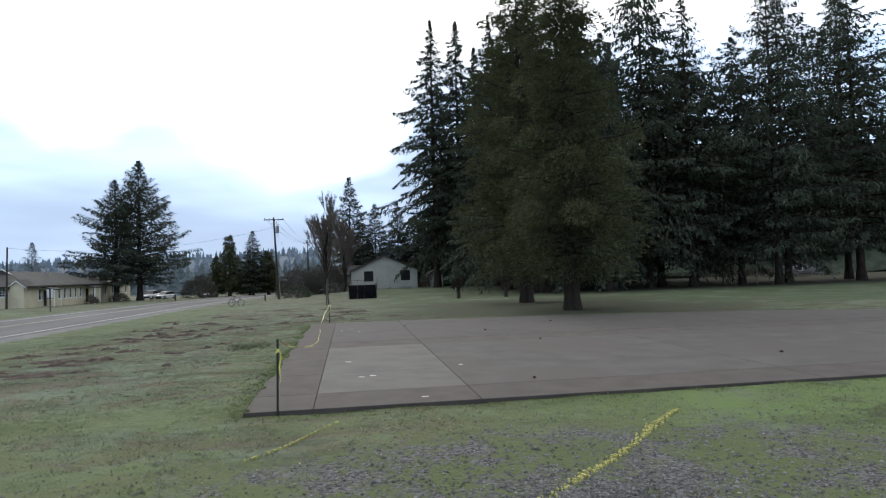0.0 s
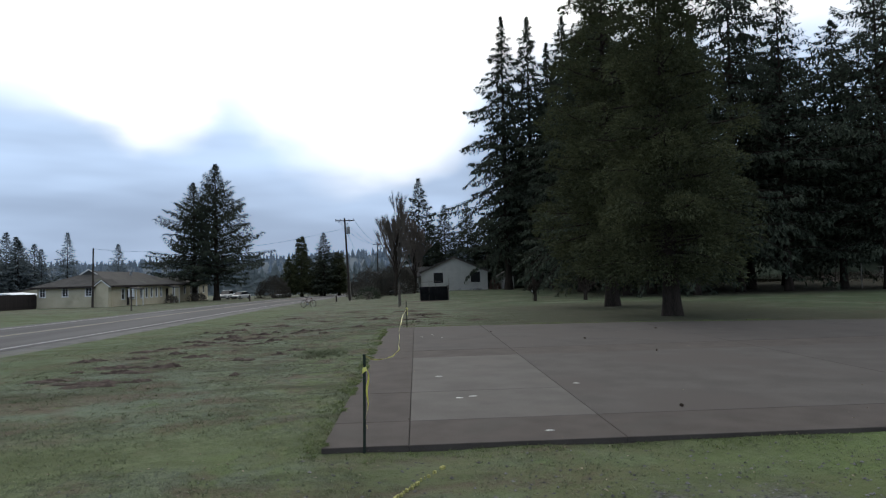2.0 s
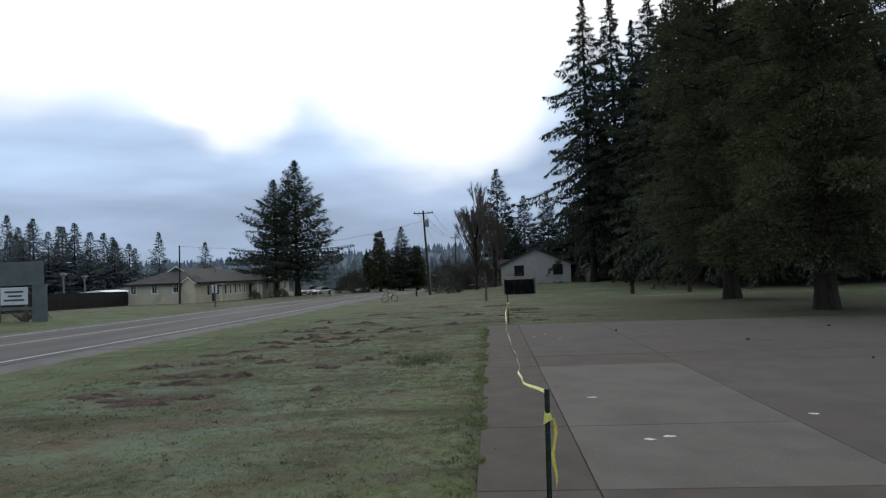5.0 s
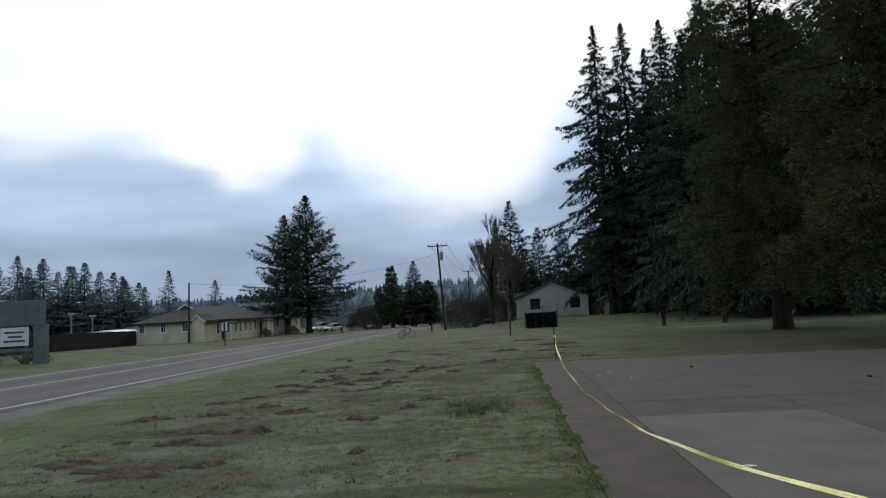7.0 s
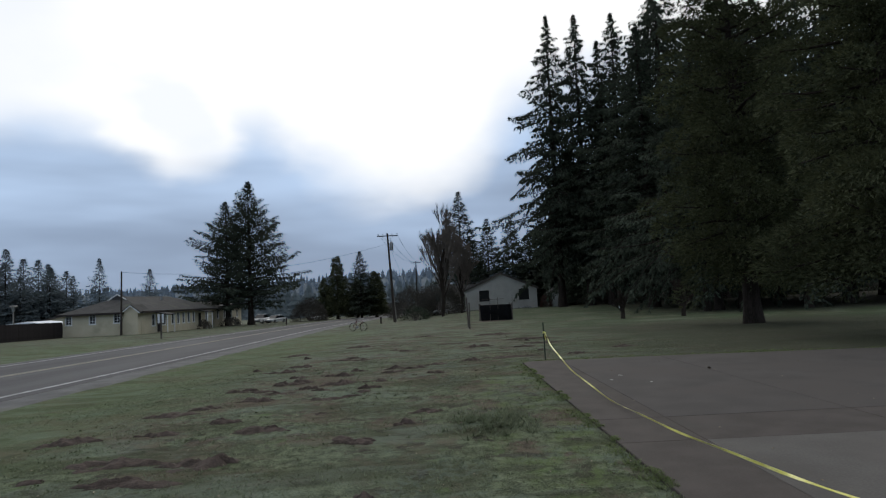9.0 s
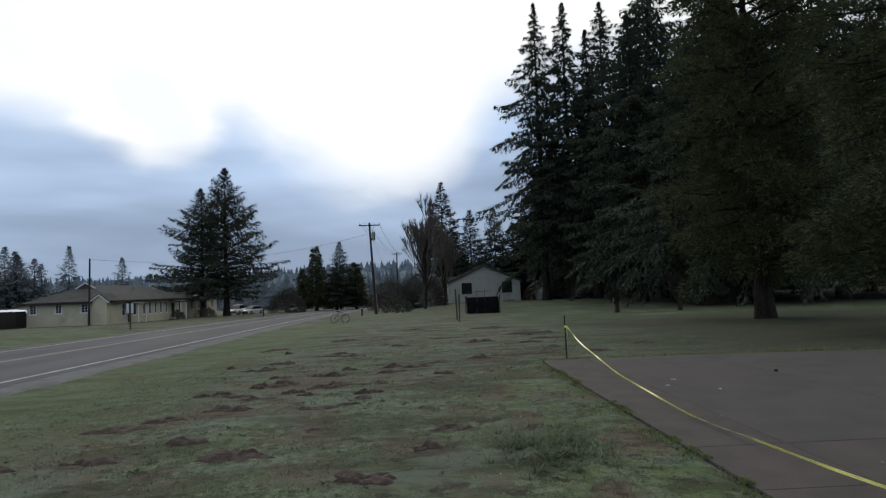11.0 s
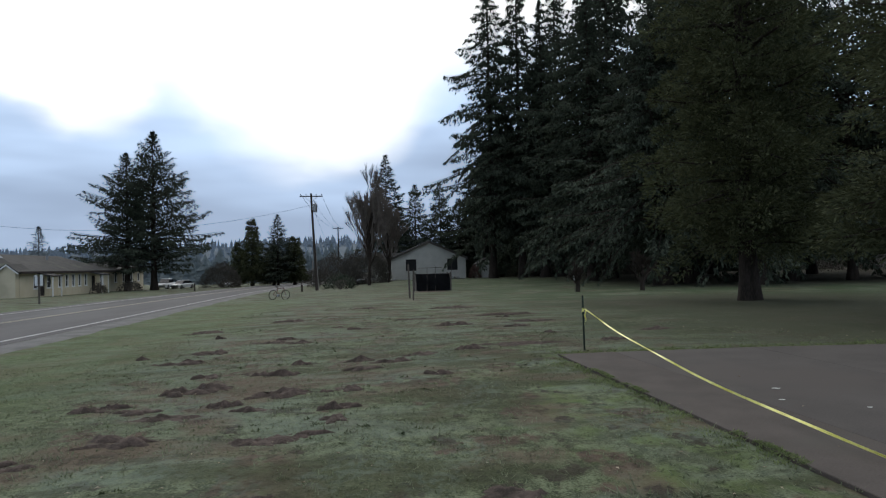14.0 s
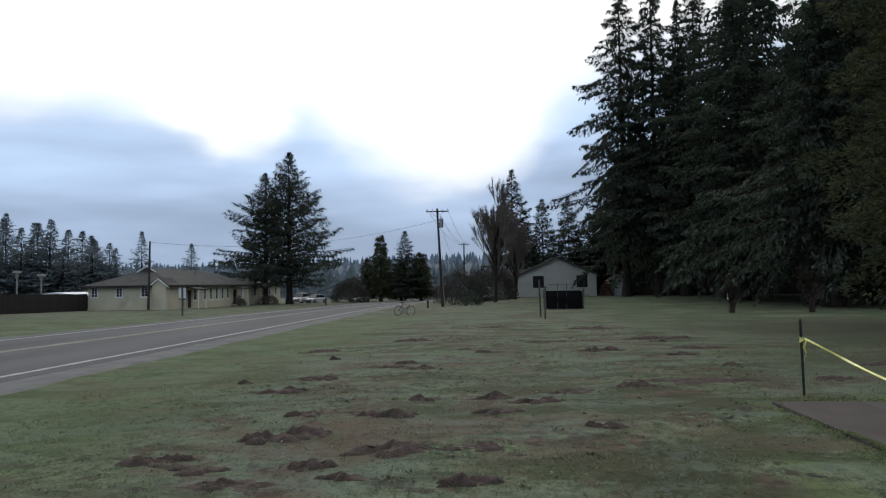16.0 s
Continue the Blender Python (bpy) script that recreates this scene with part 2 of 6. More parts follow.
    gravel = blend(ramp(calc("ADD", calc("MULTIPLY", patch, 0.6), calc("MULTIPLY", tuft, 0.4)), 0.43, 0.56), gravel, (0.082, 0.100, 0.042))
    away = N("ShaderNodeVectorMath")
    away.operation = "DISTANCE"
    flat = N("ShaderNodeCombineXYZ")
    L(calc("MULTIPLY", x, 0.62), flat.inputs["X"])
    L(y, flat.inputs["Y"])
    L(flat.outputs[0], away.inputs[0])
    away.inputs[1].default_value = (2.1, -5.6, 0)
    reach = calc("ADD", away.outputs["Value"], calc("MULTIPLY", field(1.6), 2.2))
    whole = blend(ramp(reach, 4.4, 3.4), lawn, gravel)
    # ground under the trees: shade painted in, with the brown of fallen needles
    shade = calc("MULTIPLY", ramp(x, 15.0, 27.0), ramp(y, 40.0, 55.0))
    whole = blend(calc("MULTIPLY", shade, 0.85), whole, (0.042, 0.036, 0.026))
    # dark rings of painted shade round the two near conifers
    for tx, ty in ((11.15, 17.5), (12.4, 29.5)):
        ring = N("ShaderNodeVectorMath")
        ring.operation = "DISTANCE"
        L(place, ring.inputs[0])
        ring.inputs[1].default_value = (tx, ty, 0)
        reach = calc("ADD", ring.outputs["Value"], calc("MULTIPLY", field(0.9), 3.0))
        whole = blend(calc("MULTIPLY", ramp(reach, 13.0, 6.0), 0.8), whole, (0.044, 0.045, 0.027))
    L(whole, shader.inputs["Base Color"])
    b = N("ShaderNodeBump")
    b.inputs["Strength"].default_value, b.inputs["Distance"].default_value = 1.0, 0.06
    L(calc("ADD", calc("MULTIPLY", tuft, 0.7), calc("MULTIPLY", fine, 0.3)), b.inputs["Height"])
    L(b.outputs[0], shader.inputs["Normal"])
    return m


M_GROUND = ground_material()
M_CONCRETE = material("weathered_concrete", (0.048, 0.042, 0.038), (0.069, 0.061, 0.055), 1.3, 45, 0.85, 0.25, 0.006, stain=(0.063, 0.054, 0.048), stain_scale=0.45, stain_at=(0.46, 0.60), per_object=0.04)
M_PALE = material("pale_concrete", (0.074, 0.067, 0.060), (0.104, 0.096, 0.087), 1.5, 45, 0.85, 0.25, 0.006, stain=(0.099, 0.088, 0.079), stain_scale=0.6, stain_at=(0.5, 0.7), per_object=0.04)
M_WORN = material("worn_concrete", (0.053, 0.047, 0.042), (0.078, 0.070, 0.063), 1.4, 45, 0.85, 0.25, 0.006, stain=(0.063, 0.054, 0.048), stain_scale=0.33, stain_at=(0.46, 0.60), per_object=0.04)
M_BAND = material("brown_aggregate_concrete", (0.052, 0.043, 0.037), (0.076, 0.064, 0.056), 2.0, 70, 0.9, 0.4, 0.006, stain=(0.065, 0.058, 0.050), stain_scale=0.8, per_object=0.05)
M_BED = material("dark_joint_bed", (0.02, 0.018, 0.015), (0.035, 0.03, 0.026), 6, 60, 0.95)
M_ASPHALT = material("worn_asphalt", (0.049, 0.047, 0.048), (0.079, 0.076, 0.077), 0.6, 40, 0.85, 0.3, 0.006, stain=(0.095, 0.094, 0.095), stain_scale=0.25, stretch=(1, 0.15, 1))
M_SHOULDER = material("gravelly_shoulder", (0.078, 0.077, 0.076), (0.130, 0.128, 0.125), 1.5, 50, 0.9, 0.4, 0.01, stain=(0.11, 0.115, 0.085), stain_scale=0.6)
M_LINE = material("worn_white_line", (0.24, 0.24, 0.235), (0.44, 0.44, 0.43), 3, 50, 0.7, 0.1)
M_YELLINE = material("worn_yellow_line", (0.17, 0.16, 0.125), (0.30, 0.28, 0.21), 3, 50, 0.7, 0.1)
M_SPRAY = material("yellow_spray_paint", (0.29, 0.275, 0.09), (0.43, 0.40, 0.14), 12, 70, 0.8, 0.4)
M_SOIL = material("dug_up_soil", (0.038, 0.029, 0.022), (0.082, 0.060, 0.050), 9, 50, 0.95, 0.8, 0.03)
M_GRASS = material("grass_blades", (0.100, 0.120, 0.070), (0.172, 0.190, 0.122), 0.9, 20, 0.8, 0, per_island=0.4, gloss=0.15, leafy=0.4)
M_WEED = material("dark_weed_leaves", (0.034, 0.046, 0.020), (0.075, 0.092, 0.044), 2, 20, 0.8, 0, per_island=0.4, gloss=0.15, leafy=0.3)
M_MOSS = material("bright_moss", (0.105, 0.135, 0.055), (0.165, 0.200, 0.090), 2, 30, 0.9, 0, per_island=0.3, gloss=0.1, leafy=0.4)
M_STONE = material("gravel_stones", (0.055, 0.054, 0.053), (0.150, 0.146, 0.142), 6, 60, 0.85, 0.3, per_island=0.5)
M_FIR = material("dark_fir_needles", (0.037, 0.047, 0.034), (0.074, 0.088, 0.064), 0.6, 5, 0.85, 0, per_island=0.45, gloss=0.07, leafy=0.3)
M_CEDAR = material("dense_cedar_foliage", (0.047, 0.053, 0.028), (0.090, 0.098, 0.050), 0.35, 5, 0.85, 0, per_island=0.3, gloss=0.08, leafy=0.2)
# distance haze put into the needle colour: paler and bluer than near firs
M_FAR_HAZED = material("haze_tinted_conifers", (0.135, 0.165, 0.176), (0.190, 0.225, 0.235), 0.05, 0.5, 0.9, 0, per_island=0.25, gloss=0.1, leafy=0.45)
M_BARK = material("furrowed_bark", (0.020, 0.016, 0.013), (0.046, 0.036, 0.029), 3, 22, 0.9, 0.9, 0.04, stretch=(1, 1, 0.25), gloss=0.08)
M_TWIG = material("bare_twigs", (0.120, 0.100, 0.086), (0.190, 0.162, 0.140), 2, 12, 0.9, 0.2)
M_BUSH = material("leafless_shrub", (0.066, 0.060, 0.050), (0.118, 0.106, 0.088), 1, 9, 0.9, 0, per_island=0.4)
M_RUSSET = material("russet_shrub", (0.075, 0.040, 0.032), (0.130, 0.075, 0.058), 1, 9, 0.9, 0, per_island=0.4)
M_SIDING = material("pale_lap_siding", (0.400, 0.390, 0.350), (0.480, 0.470, 0.425), 0.8, 20, 0.7, 0.1, 0.004, stain=(0.35, 0.34, 0.30), stain_scale=0.4)
M_CREAM = material("cream_stucco", (0.480, 0.425, 0.300), (0.560, 0.500, 0.365), 0.7, 25, 0.85, 0.2, 0.006, stain=(0.40, 0.355, 0.25), stain_scale=0.4)
M_TRIM = material("white_trim_paint", (0.62, 0.62, 0.60), (0.74, 0.74, 0.72), 2, 30, 0.6, 0.05)
M_ROOF = material("brown_shingles", (0.032, 0.031, 0.030), (0.058, 0.056, 0.053), 1.2, 14, 0.9, 0.6, 0.02, stain=(0.075, 0.085, 0.055), stain_scale=0.3)
M_GLASS = material("dark_window_glass", (0.012, 0.014, 0.017), (0.020, 0.023, 0.027), 1, 5, 0.12, 0, gloss=0.5)
M_SCREEN = material("dark_window_screen", (0.012, 0.012, 0.013), (0.020, 0.020, 0.021), 1, 30, 0.75, 0, gloss=0.2)
M_POLE = material("creosoted_pole", (0.030, 0.023, 0.018), (0.060, 0.047, 0.038), 1.5, 15, 0.85, 0.4, 0.01, stretch=(1, 1, 0.15))
M_GREYPOLE = material("weathered_grey_pole", (0.20, 0.185, 0.165), (0.30, 0.28, 0.25), 1.5, 15, 0.85, 0.4, 0.01, stretch=(1, 1, 0.15))
M_WOOD = material("grey_weathered_wood", (0.060, 0.050, 0.042), (0.125, 0.108, 0.092), 3, 25, 0.9, 0.4, 0.006, stretch=(1, 1, 0.2))
M_PLY = material("weathered_plywood", (0.22, 0.185, 0.15), (0.32, 0.275, 0.225), 1.6, 25, 0.85, 0.2, 0.004, stretch=(1, 1, 0.3))
M_FENCE = material("dark_fence_boards", (0.018, 0.014, 0.013), (0.036, 0.028, 0.025), 1.2, 20, 0.85, 0.3, 0.006, stretch=(1, 1, 0.2), per_object=0.2)
M_BLACK = material("black_sheeting", (0.006, 0.006, 0.007), (0.013, 0.013, 0.014), 2, 20, 0.7, 0.4, 0.02, gloss=0.15)
M_STEEL = material("galvanised_steel", (0.22, 0.225, 0.23), (0.34, 0.345, 0.35), 4, 40, 0.5, 0.1, metal=0.8)
M_GREENPOST = material("dark_green_enamel", (0.012, 0.024, 0.017), (0.022, 0.038, 0.027), 6, 60, 0.5, 0.2, stain=(0.05, 0.03, 0.02), stain_scale=9, stain_at=(0.6, 0.7))
M_WIRE = material("black_cable", (0.012, 0.012, 0.013), (0.02, 0.02, 0.021), 5, 30, 0.6, 0)
M_TAPE = material("yellow_barrier_tape", (0.62, 0.58, 0.10), (0.80, 0.76, 0.26), 5, 60, 0.35, 0.1, gloss=0.5)
M_PRINT = material("black_tape_print", (0.015, 0.015, 0.012), (0.03, 0.03, 0.025), 5, 60, 0.4, 0)
M_CHIP = material("white_paint_chips", (0.360, 0.360, 0.330), (0.660, 0.660, 0.615), 20, 90, 0.8, 0.3)
M_CARWHITE = material("white_car_paint", (0.55, 0.56, 0.57), (0.64, 0.65, 0.66), 1, 20, 0.3, 0, gloss=0.5)
M_CARGREY = material("grey_car_paint", (0.13, 0.14, 0.15), (0.18, 0.19, 0.2), 1, 20, 0.3, 0, gloss=0.5)
M_RUBBER = material("tyre_rubber", (0.012, 0.012, 0.012), (0.022, 0.022, 0.022), 6, 40, 0.85, 0.2)
M_RED = material("red_bicycle_paint", (0.05, 0.012, 0.012), (0.09, 0.02, 0.02), 5, 30, 0.4, 0)
M_BOARD = material("green_grey_sign_board", (0.085, 0.098, 0.095), (0.125, 0.140, 0.135), 1.5, 20, 0.7, 0.1)
M_PANEL = material("white_sign_panel", (0.50, 0.51, 0.52), (0.60, 0.61, 0.62), 2, 20, 0.5, 0.05)
M_BAR = material("dark_lettering", (0.05, 0.05, 0.055), (0.08, 0.08, 0.085), 5, 30, 0.6, 0)
M_WHITEROOF = material("white_metal_roof", (0.66, 0.68, 0.70), (0.78, 0.80, 0.82), 0.6, 10, 0.4, 0.1)
# ridge trees and ridge: the blue of the air is mixed into both colours
M_HILL = material("haze_blue_woods", (0.130, 0.165, 0.200), (0.175, 0.215, 0.255), 0.02, 0.3, 0.95, 0.5, 2.0)
M_RIDGE = material("haze_blue_ridge", (0.070, 0.092, 0.112), (0.100, 0.128, 0.150), 0.02, 0.3, 0.95, 0.5, 2.0)
M_CONE = material("brown_cone_scales", (0.03, 0.02, 0.013), (0.06, 0.04, 0.028), 20, 90, 0.9, 0.5)
M_LEAF = material("dead_leaves", (0.10, 0.075, 0.05), (0.30, 0.26, 0.19), 3, 30, 0.85, 0, per_island=0.6)
M_STUCCOGREY = material("pale_grey_walls", (0.204, 0.204, 0.198), (0.258, 0.258, 0.252), 0.6, 20, 0.8, 0.1)

# ---- building helpers ----


def mesh_of(name, bm, mat):
    me = bpy.data.meshes.new(name)
    bm.to_mesh(me)
    bm.free()
    me.materials.append(mat)
    return me


def part(name, bm, mat, parent=None, label=""):
    """Links a bmesh as ONE mesh object under a thing or a part."""
    ob = new(name, mesh_of(name, bm, mat))
    ob.parent = parent
    return tagged(ob, label)


def thing(name, label, category, at=(0, 0, 0), turn=0, group="", kind=""):
    ob = new(name)
    ob.empty_display_size = 0.2
    ob.matrix_basis = pose(*at, 0, 0, turn)
    return tagged(ob, label, category, group, kind)


def box(bm, x0, x1, y0, y1, z0, z1, m=None, bevel=0.0):
    r = bmesh.ops.create_cube(bm, size=1)
    t = Matrix.Translation(((x0 + x1) / 2, (y0 + y1) / 2, (z0 + z1) / 2)) @ Matrix.Diagonal((x1 - x0, y1 - y0, z1 - z0, 1))
    bmesh.ops.transform(bm, matrix=(m @ t) if m else t, verts=r["verts"])
    if bevel:
        edges = list({e for v in r["verts"] for e in v.link_edges})
        bmesh.ops.bevel(bm, geom=edges, offset=bevel, segments=1, affect="EDGES")
    return bm


def boxed(*a, **k):
    return box(bmesh.new(), *a, **k)


def rod(bm, a, b, r0, r1=None, sides=8):
    """A tapered round bar from a to b."""
    a, b = Vector(a), Vector(b)
    r1 = r0 if r1 is None else r1
    q = (b - a).to_track_quat("Z", "Y").to_matrix().to_4x4()
    m = Matrix.Translation((a + b) / 2) @ q
    bmesh.ops.create_cone(bm, cap_ends=True, segments=sides, radius1=r0, radius2=max(r1, 1e-4), depth=(b - a).length, matrix=m)
    return bm


def rodded(*a, **k):
    return rod(bmesh.new(), *a, **k)


def sheet(bm, corners, thick, normal_up=True):
    """A slab with the outline given and a thickness downwards along its own normal."""
    vs = [bm.verts.new(c) for c in corners]
    f = bm.faces.new(vs)
    f.normal_update()
    n = f.normal.copy()
    r = bmesh.ops.extrude_face_region(bm, geom=[f])
    low = [g for g in r["geom"] if isinstance(g, bmesh.types.BMVert)]
    bmesh.ops.translate(bm, verts=low, vec=-n * thick)
    bmesh.ops.recalc_face_normals(bm, faces=bm.faces)
    return bm


def loft(bm, rows, closed=False):
    """Joins rows of points into a skin."""
    vs = [[bm.verts.new(p) for p in row] for row in rows]
    for a, b in zip(vs, vs[1:]):
        n = len(a)
        for i in range(n if closed else n - 1):
            bm.faces.new((a[i], a[(i + 1) % n], b[(i + 1) % n], b[i]))
    if closed:
        bm.faces.new(vs[0][::-1])
        bm.faces.new(vs[-1])
    return bm


def raw_part(name, verts, faces, mat, parent=None, label="", smooth=False):
    me = bpy.data.meshes.new(name)
    me.from_pydata(verts, [], faces)
    me.materials.append(mat)
    if smooth:
        me.shade_smooth()
    ob = new(name, me)
    ob.parent = parent
    return tagged(ob, label)


def smooth(lo, hi, v):
    t = min(max((v - lo) / (hi - lo), 0.0), 1.0)
    return t * t * (3 - 2 * t)


# ---- ground ----


def terrain(x, y):
    """The lawn falls away slowly beyond the concrete and rises again under the trees and the house."""
    z = -0.025 - 0.022 * smooth(0.2, -1.1, y) - 0.0145 * max(min(y, 220) - 11, 0)
    z += 0.52 * smooth(62, 88, y) * smooth(-5, 4, x)
    z -= 0.16 * smooth(-5.5, -11, x) * smooth(-30, -23, x)
    z -= 0.12 * smooth(60, 84, y) * smooth(-3, -7, x) * smooth(-13, -10, x)
    calm = smooth(-11.5, -9.5, x) * smooth(40, 30, y)
    if calm:
        z += calm * (0.035 * noise.noise((x * 0.45, y * 0.45, 0.3)) + 0.030 * noise.noise((x * 1.15, y * 0.95, 5.3))) * smooth(0.2, 2.0, abs(x) if y > 0 else 2.0) - 0.03 * calm * smooth(-0.5, -3.5, x)
    z += 0.045 * smooth(11.5, 15.0, y) * smooth(40, 17, y) * smooth(-6, -1.5, x)
    z += 0.016 * smooth(-0.9, -0.25, x) * smooth(0.4, 0.0, x) * smooth(-0.6, 1.0, y) * smooth(17, 15.5, y)
    if -0.12 < x < 25 and -1.14 < y < 15.0 - 0.011 * max(x, 0) ** 2:
        z = min(z, -0.05)
    return z


def span(*pieces):
    """Coordinates in stretches of (start, end, step)."""
    out = []
    for a, b, s in pieces:
        n = max(1, round((b - a) / s))
        out += [a + (b - a) * i / n for i in range(n)]
    return out + [pieces[-1][1]]


def build_ground():
    xs = span((-2200, -400, 300), (-400, -60, 34), (-60, -24, 3), (-24, -9, 1), (-9, 9, 0.3), (9, 24, 1), (24, 90, 4), (90, 400, 40), (400, 2200, 300))
    ys = span((-1500, -200, 260), (-200, -14, 20), (-14, 26, 0.3), (26, 64, 1), (64, 100, 2), (100, 230, 6), (230, 600, 40), (600, 2600, 400))
    verts = [(x, y, terrain(x, y)) for y in ys for x in xs]
    w = len(xs)
    faces = [(j * w + i, j * w + i + 1, (j + 1) * w + i + 1, (j + 1) * w + i) for j in range(len(ys) - 1) for i in range(w - 1)]
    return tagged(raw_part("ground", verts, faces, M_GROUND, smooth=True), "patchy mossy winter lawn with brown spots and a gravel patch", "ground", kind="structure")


ground = build_ground()


def road_centre(y):
    return -16.5 - 3.0 * smooth(-5, 85, y) + 3.5 * smooth(95, 230, y)


def strip(name, off0, off1, lift, mat, label, category, y0=-60, y1=230, parent=None, ragged=0.0):
    ys = span((y0, 0, 6), (0, 60, 0.7), (60, 100, 2), (100, y1, 5))
    rows = []
    for y in ys:
        row = []
        for k in range(5):
            x = road_centre(y) + off0 + (off1 - off0) * k / 4 + (ragged * (noise.noise((y * 0.35, off1 if k == 4 else off0, 2)) + 0.5 * noise.noise((y * 1.9, off1, 5))) if k in (0, 4) else 0)
            row.append((x, y, terrain(x, y) + lift))
        rows.append(row)
    lo = [[(x + s * (0.35 if ragged else 0.01), y, z - (0.06 if ragged else 0.15)) for s, (x, y, z) in ((-1, r[0]), (1, r[-1]))] for r in rows]
    bm = bmesh.new()
    loft(bm, [[l[0], *r, l[1]] for r, l in zip(rows, lo)])
    bmesh.ops.recalc_face_normals(bm, faces=bm.faces)
    return tagged(part(name, bm, mat, parent), label, category, kind="structure")


strip("road_shoulder", -4.9, 5.6, 0.028, M_SHOULDER, "grey gravelly shoulder along the road edge", "road shoulder", ragged=0.22)
strip("road", -4.3, 4.8, 0.035, M_ASPHALT, "worn grey two-lane asphalt road", "road")
strip("edge_line", 4.2, 4.33, 0.043, M_LINE, "worn white painted edge line on asphalt", "road marking")
strip("edge_line", -3.75, -3.62, 0.043, M_LINE, "worn white painted edge line on asphalt", "road marking")
strip("centre_line", 0.06, 0.17, 0.043, M_YELLINE, "faded yellow painted centre line", "road marking")
strip("centre_line", -0.17, -0.06, 0.043, M_YELLINE, "faded yellow painted centre line", "road marking")

# ---- concrete pavement, panel by panel ----
pavement = thing("pavement", "weathered concrete pavement with a brown border strip", "pavement", kind="structure")


def far_edge(x):
    return 15.08 - 0.011 * max(x, 0) ** 2


def panel(x0, x1, y0, y1, mat, lift=0.0, x0b=None, x1b=None):
    """One slab between joints; the far edge follows the end of the pavement where it is reached."""
    x0b, x1b = x0 if x0b is None else x0b, x1 if x1b is None else x1b
    g = 0.0045
    c = [(x0 + g, y0 + g), (x1 - g, y0 + g), (x1b - g, min(y1, far_edge(x1)) - g), (x0b + g, min(y1, far_edge(x0)) - g)]
    if c[2][1] < c[1][1] + 0.1:
        return
    cx, cy = sum(p[0] for p in c) / 4, sum(p[1] for p in c) / 4
    s = 0.006
    inner = [(x + s * (1 if x < cx else -1), y + s * (1 if y < cy else -1), lift) for x, y in c]
    rim = [(x, y, lift - s) for x, y in c]
    base = [(x, y, -0.14) for x, y in c]
    bm = loft(bmesh.new(), [base, rim, inner], closed=True)
    part("panel", bm, mat, pavement)


XJ = [0.8, 3.16, 8.6, 14.0, 19.4, 24.8]
YJ = [0.0, 2.0, 6.3, 7.6, 15.5]
for j, (a, b) in enumerate(zip([-1.16] + YJ, YJ)):
    panel(-0.13, XJ[0], a, b, M_BAND, 0.002)
for a, b in zip(XJ, XJ[1:]):
    panel(a, b, -1.16, 0.0, M_BAND, 0.0)
for a, b in zip(XJ, XJ[1:]):
    for c, d in zip(YJ if a == XJ[0] else YJ[::2][:1] + YJ[2:], YJ[1:] if a == XJ[0] else YJ[2:]):
        first = a == XJ[0] and d < 6.5
        panel(a, b, c, d, M_PALE if first else (M_BAND if c == 6.3 else (M_WORN if c < 6 else M_CONCRETE)), -0.001 if c == 6.3 else 0.001)
part("joint_bed", boxed(-0.12, 24.7, -1.14, 9.0, -0.13, -0.02), M_BED, pavement)
part("joint_bed", boxed(-0.12, 12.0, 9.0, 13.4, -0.13, -0.02), M_BED, pavement)

rng = random.Random(4)


def chip(at, size, name="paint_mark", mat=None, label="flaking white paint mark on concrete", category="paint mark"):
    """A thin ragged patch lying on the pavement."""
    bm = bmesh.new()
    n = 11
    ring = []
    for i in range(n):
        a = 2 * math.pi * i / n
        r = size * rng.uniform(0.6, 1.2)
        ring.append((r * math.cos(a) * 1.5, r * math.sin(a) * 0.8))
    loft(bm, [[(x, y, 0) for x, y in ring], [(x * 0.95, y * 0.95, 0.004) for x, y in ring]], closed=True)
    ob = new(name, mesh_of(name, bm, mat or M_CHIP))
    ob.matrix_basis = pose(*at, 0, 0, rng.uniform(-20, 20)) @ Matrix.Diagonal((0.68, 0.68, 1, 1))
    return tagged(ob, label, category, "marks on the concrete")


for at, size in (((1.29, 3.5), 0.07), ((1.72, 1.49), 0.065), ((1.50, 1.40), 0.06), ((1.35, 11.75), 0.045), ((1.05, 11.2), 0.035), ((1.62, 10.7), 0.03),
                 ((2.4, -0.75), 0.05), ((3.45, 2.3), 0.06)):
    chip((*at, 0.003), size, mat=M_CHIP)


def cone_fruit(at, size=0.035):
    """A fallen cone: rings of overlapping scales."""
    bm = bmesh.new()
    for k in range(6):
        r = size * (0.55, 0.8, 0.9, 0.8, 0.6, 0.3)[k]
        rod(bm, (0, (k - 3) * size * 0.42, size * 0.6), (0, (k - 2) * size * 0.42, size * 0.6), r * 0.7, r * 0.45, 8)
    ob = new("fallen_cone", mesh_of("fallen_cone", bm, M_CONE))
    ob.matrix_basis = pose(*at, 0, 0, rng.uniform(0, 180))
    return tagged(ob, "brown fallen tree cone on the concrete", "tree cone", "fallen cones")


for at in ((4.34, 0.27), (9.83, 1.64), (6.2, 6.1), (8.2, 11.5), (5.4, 9.2), (3.2, 12.1)):
    cone_fruit((*at, 0.0))

# ---- spray-painted lines ----


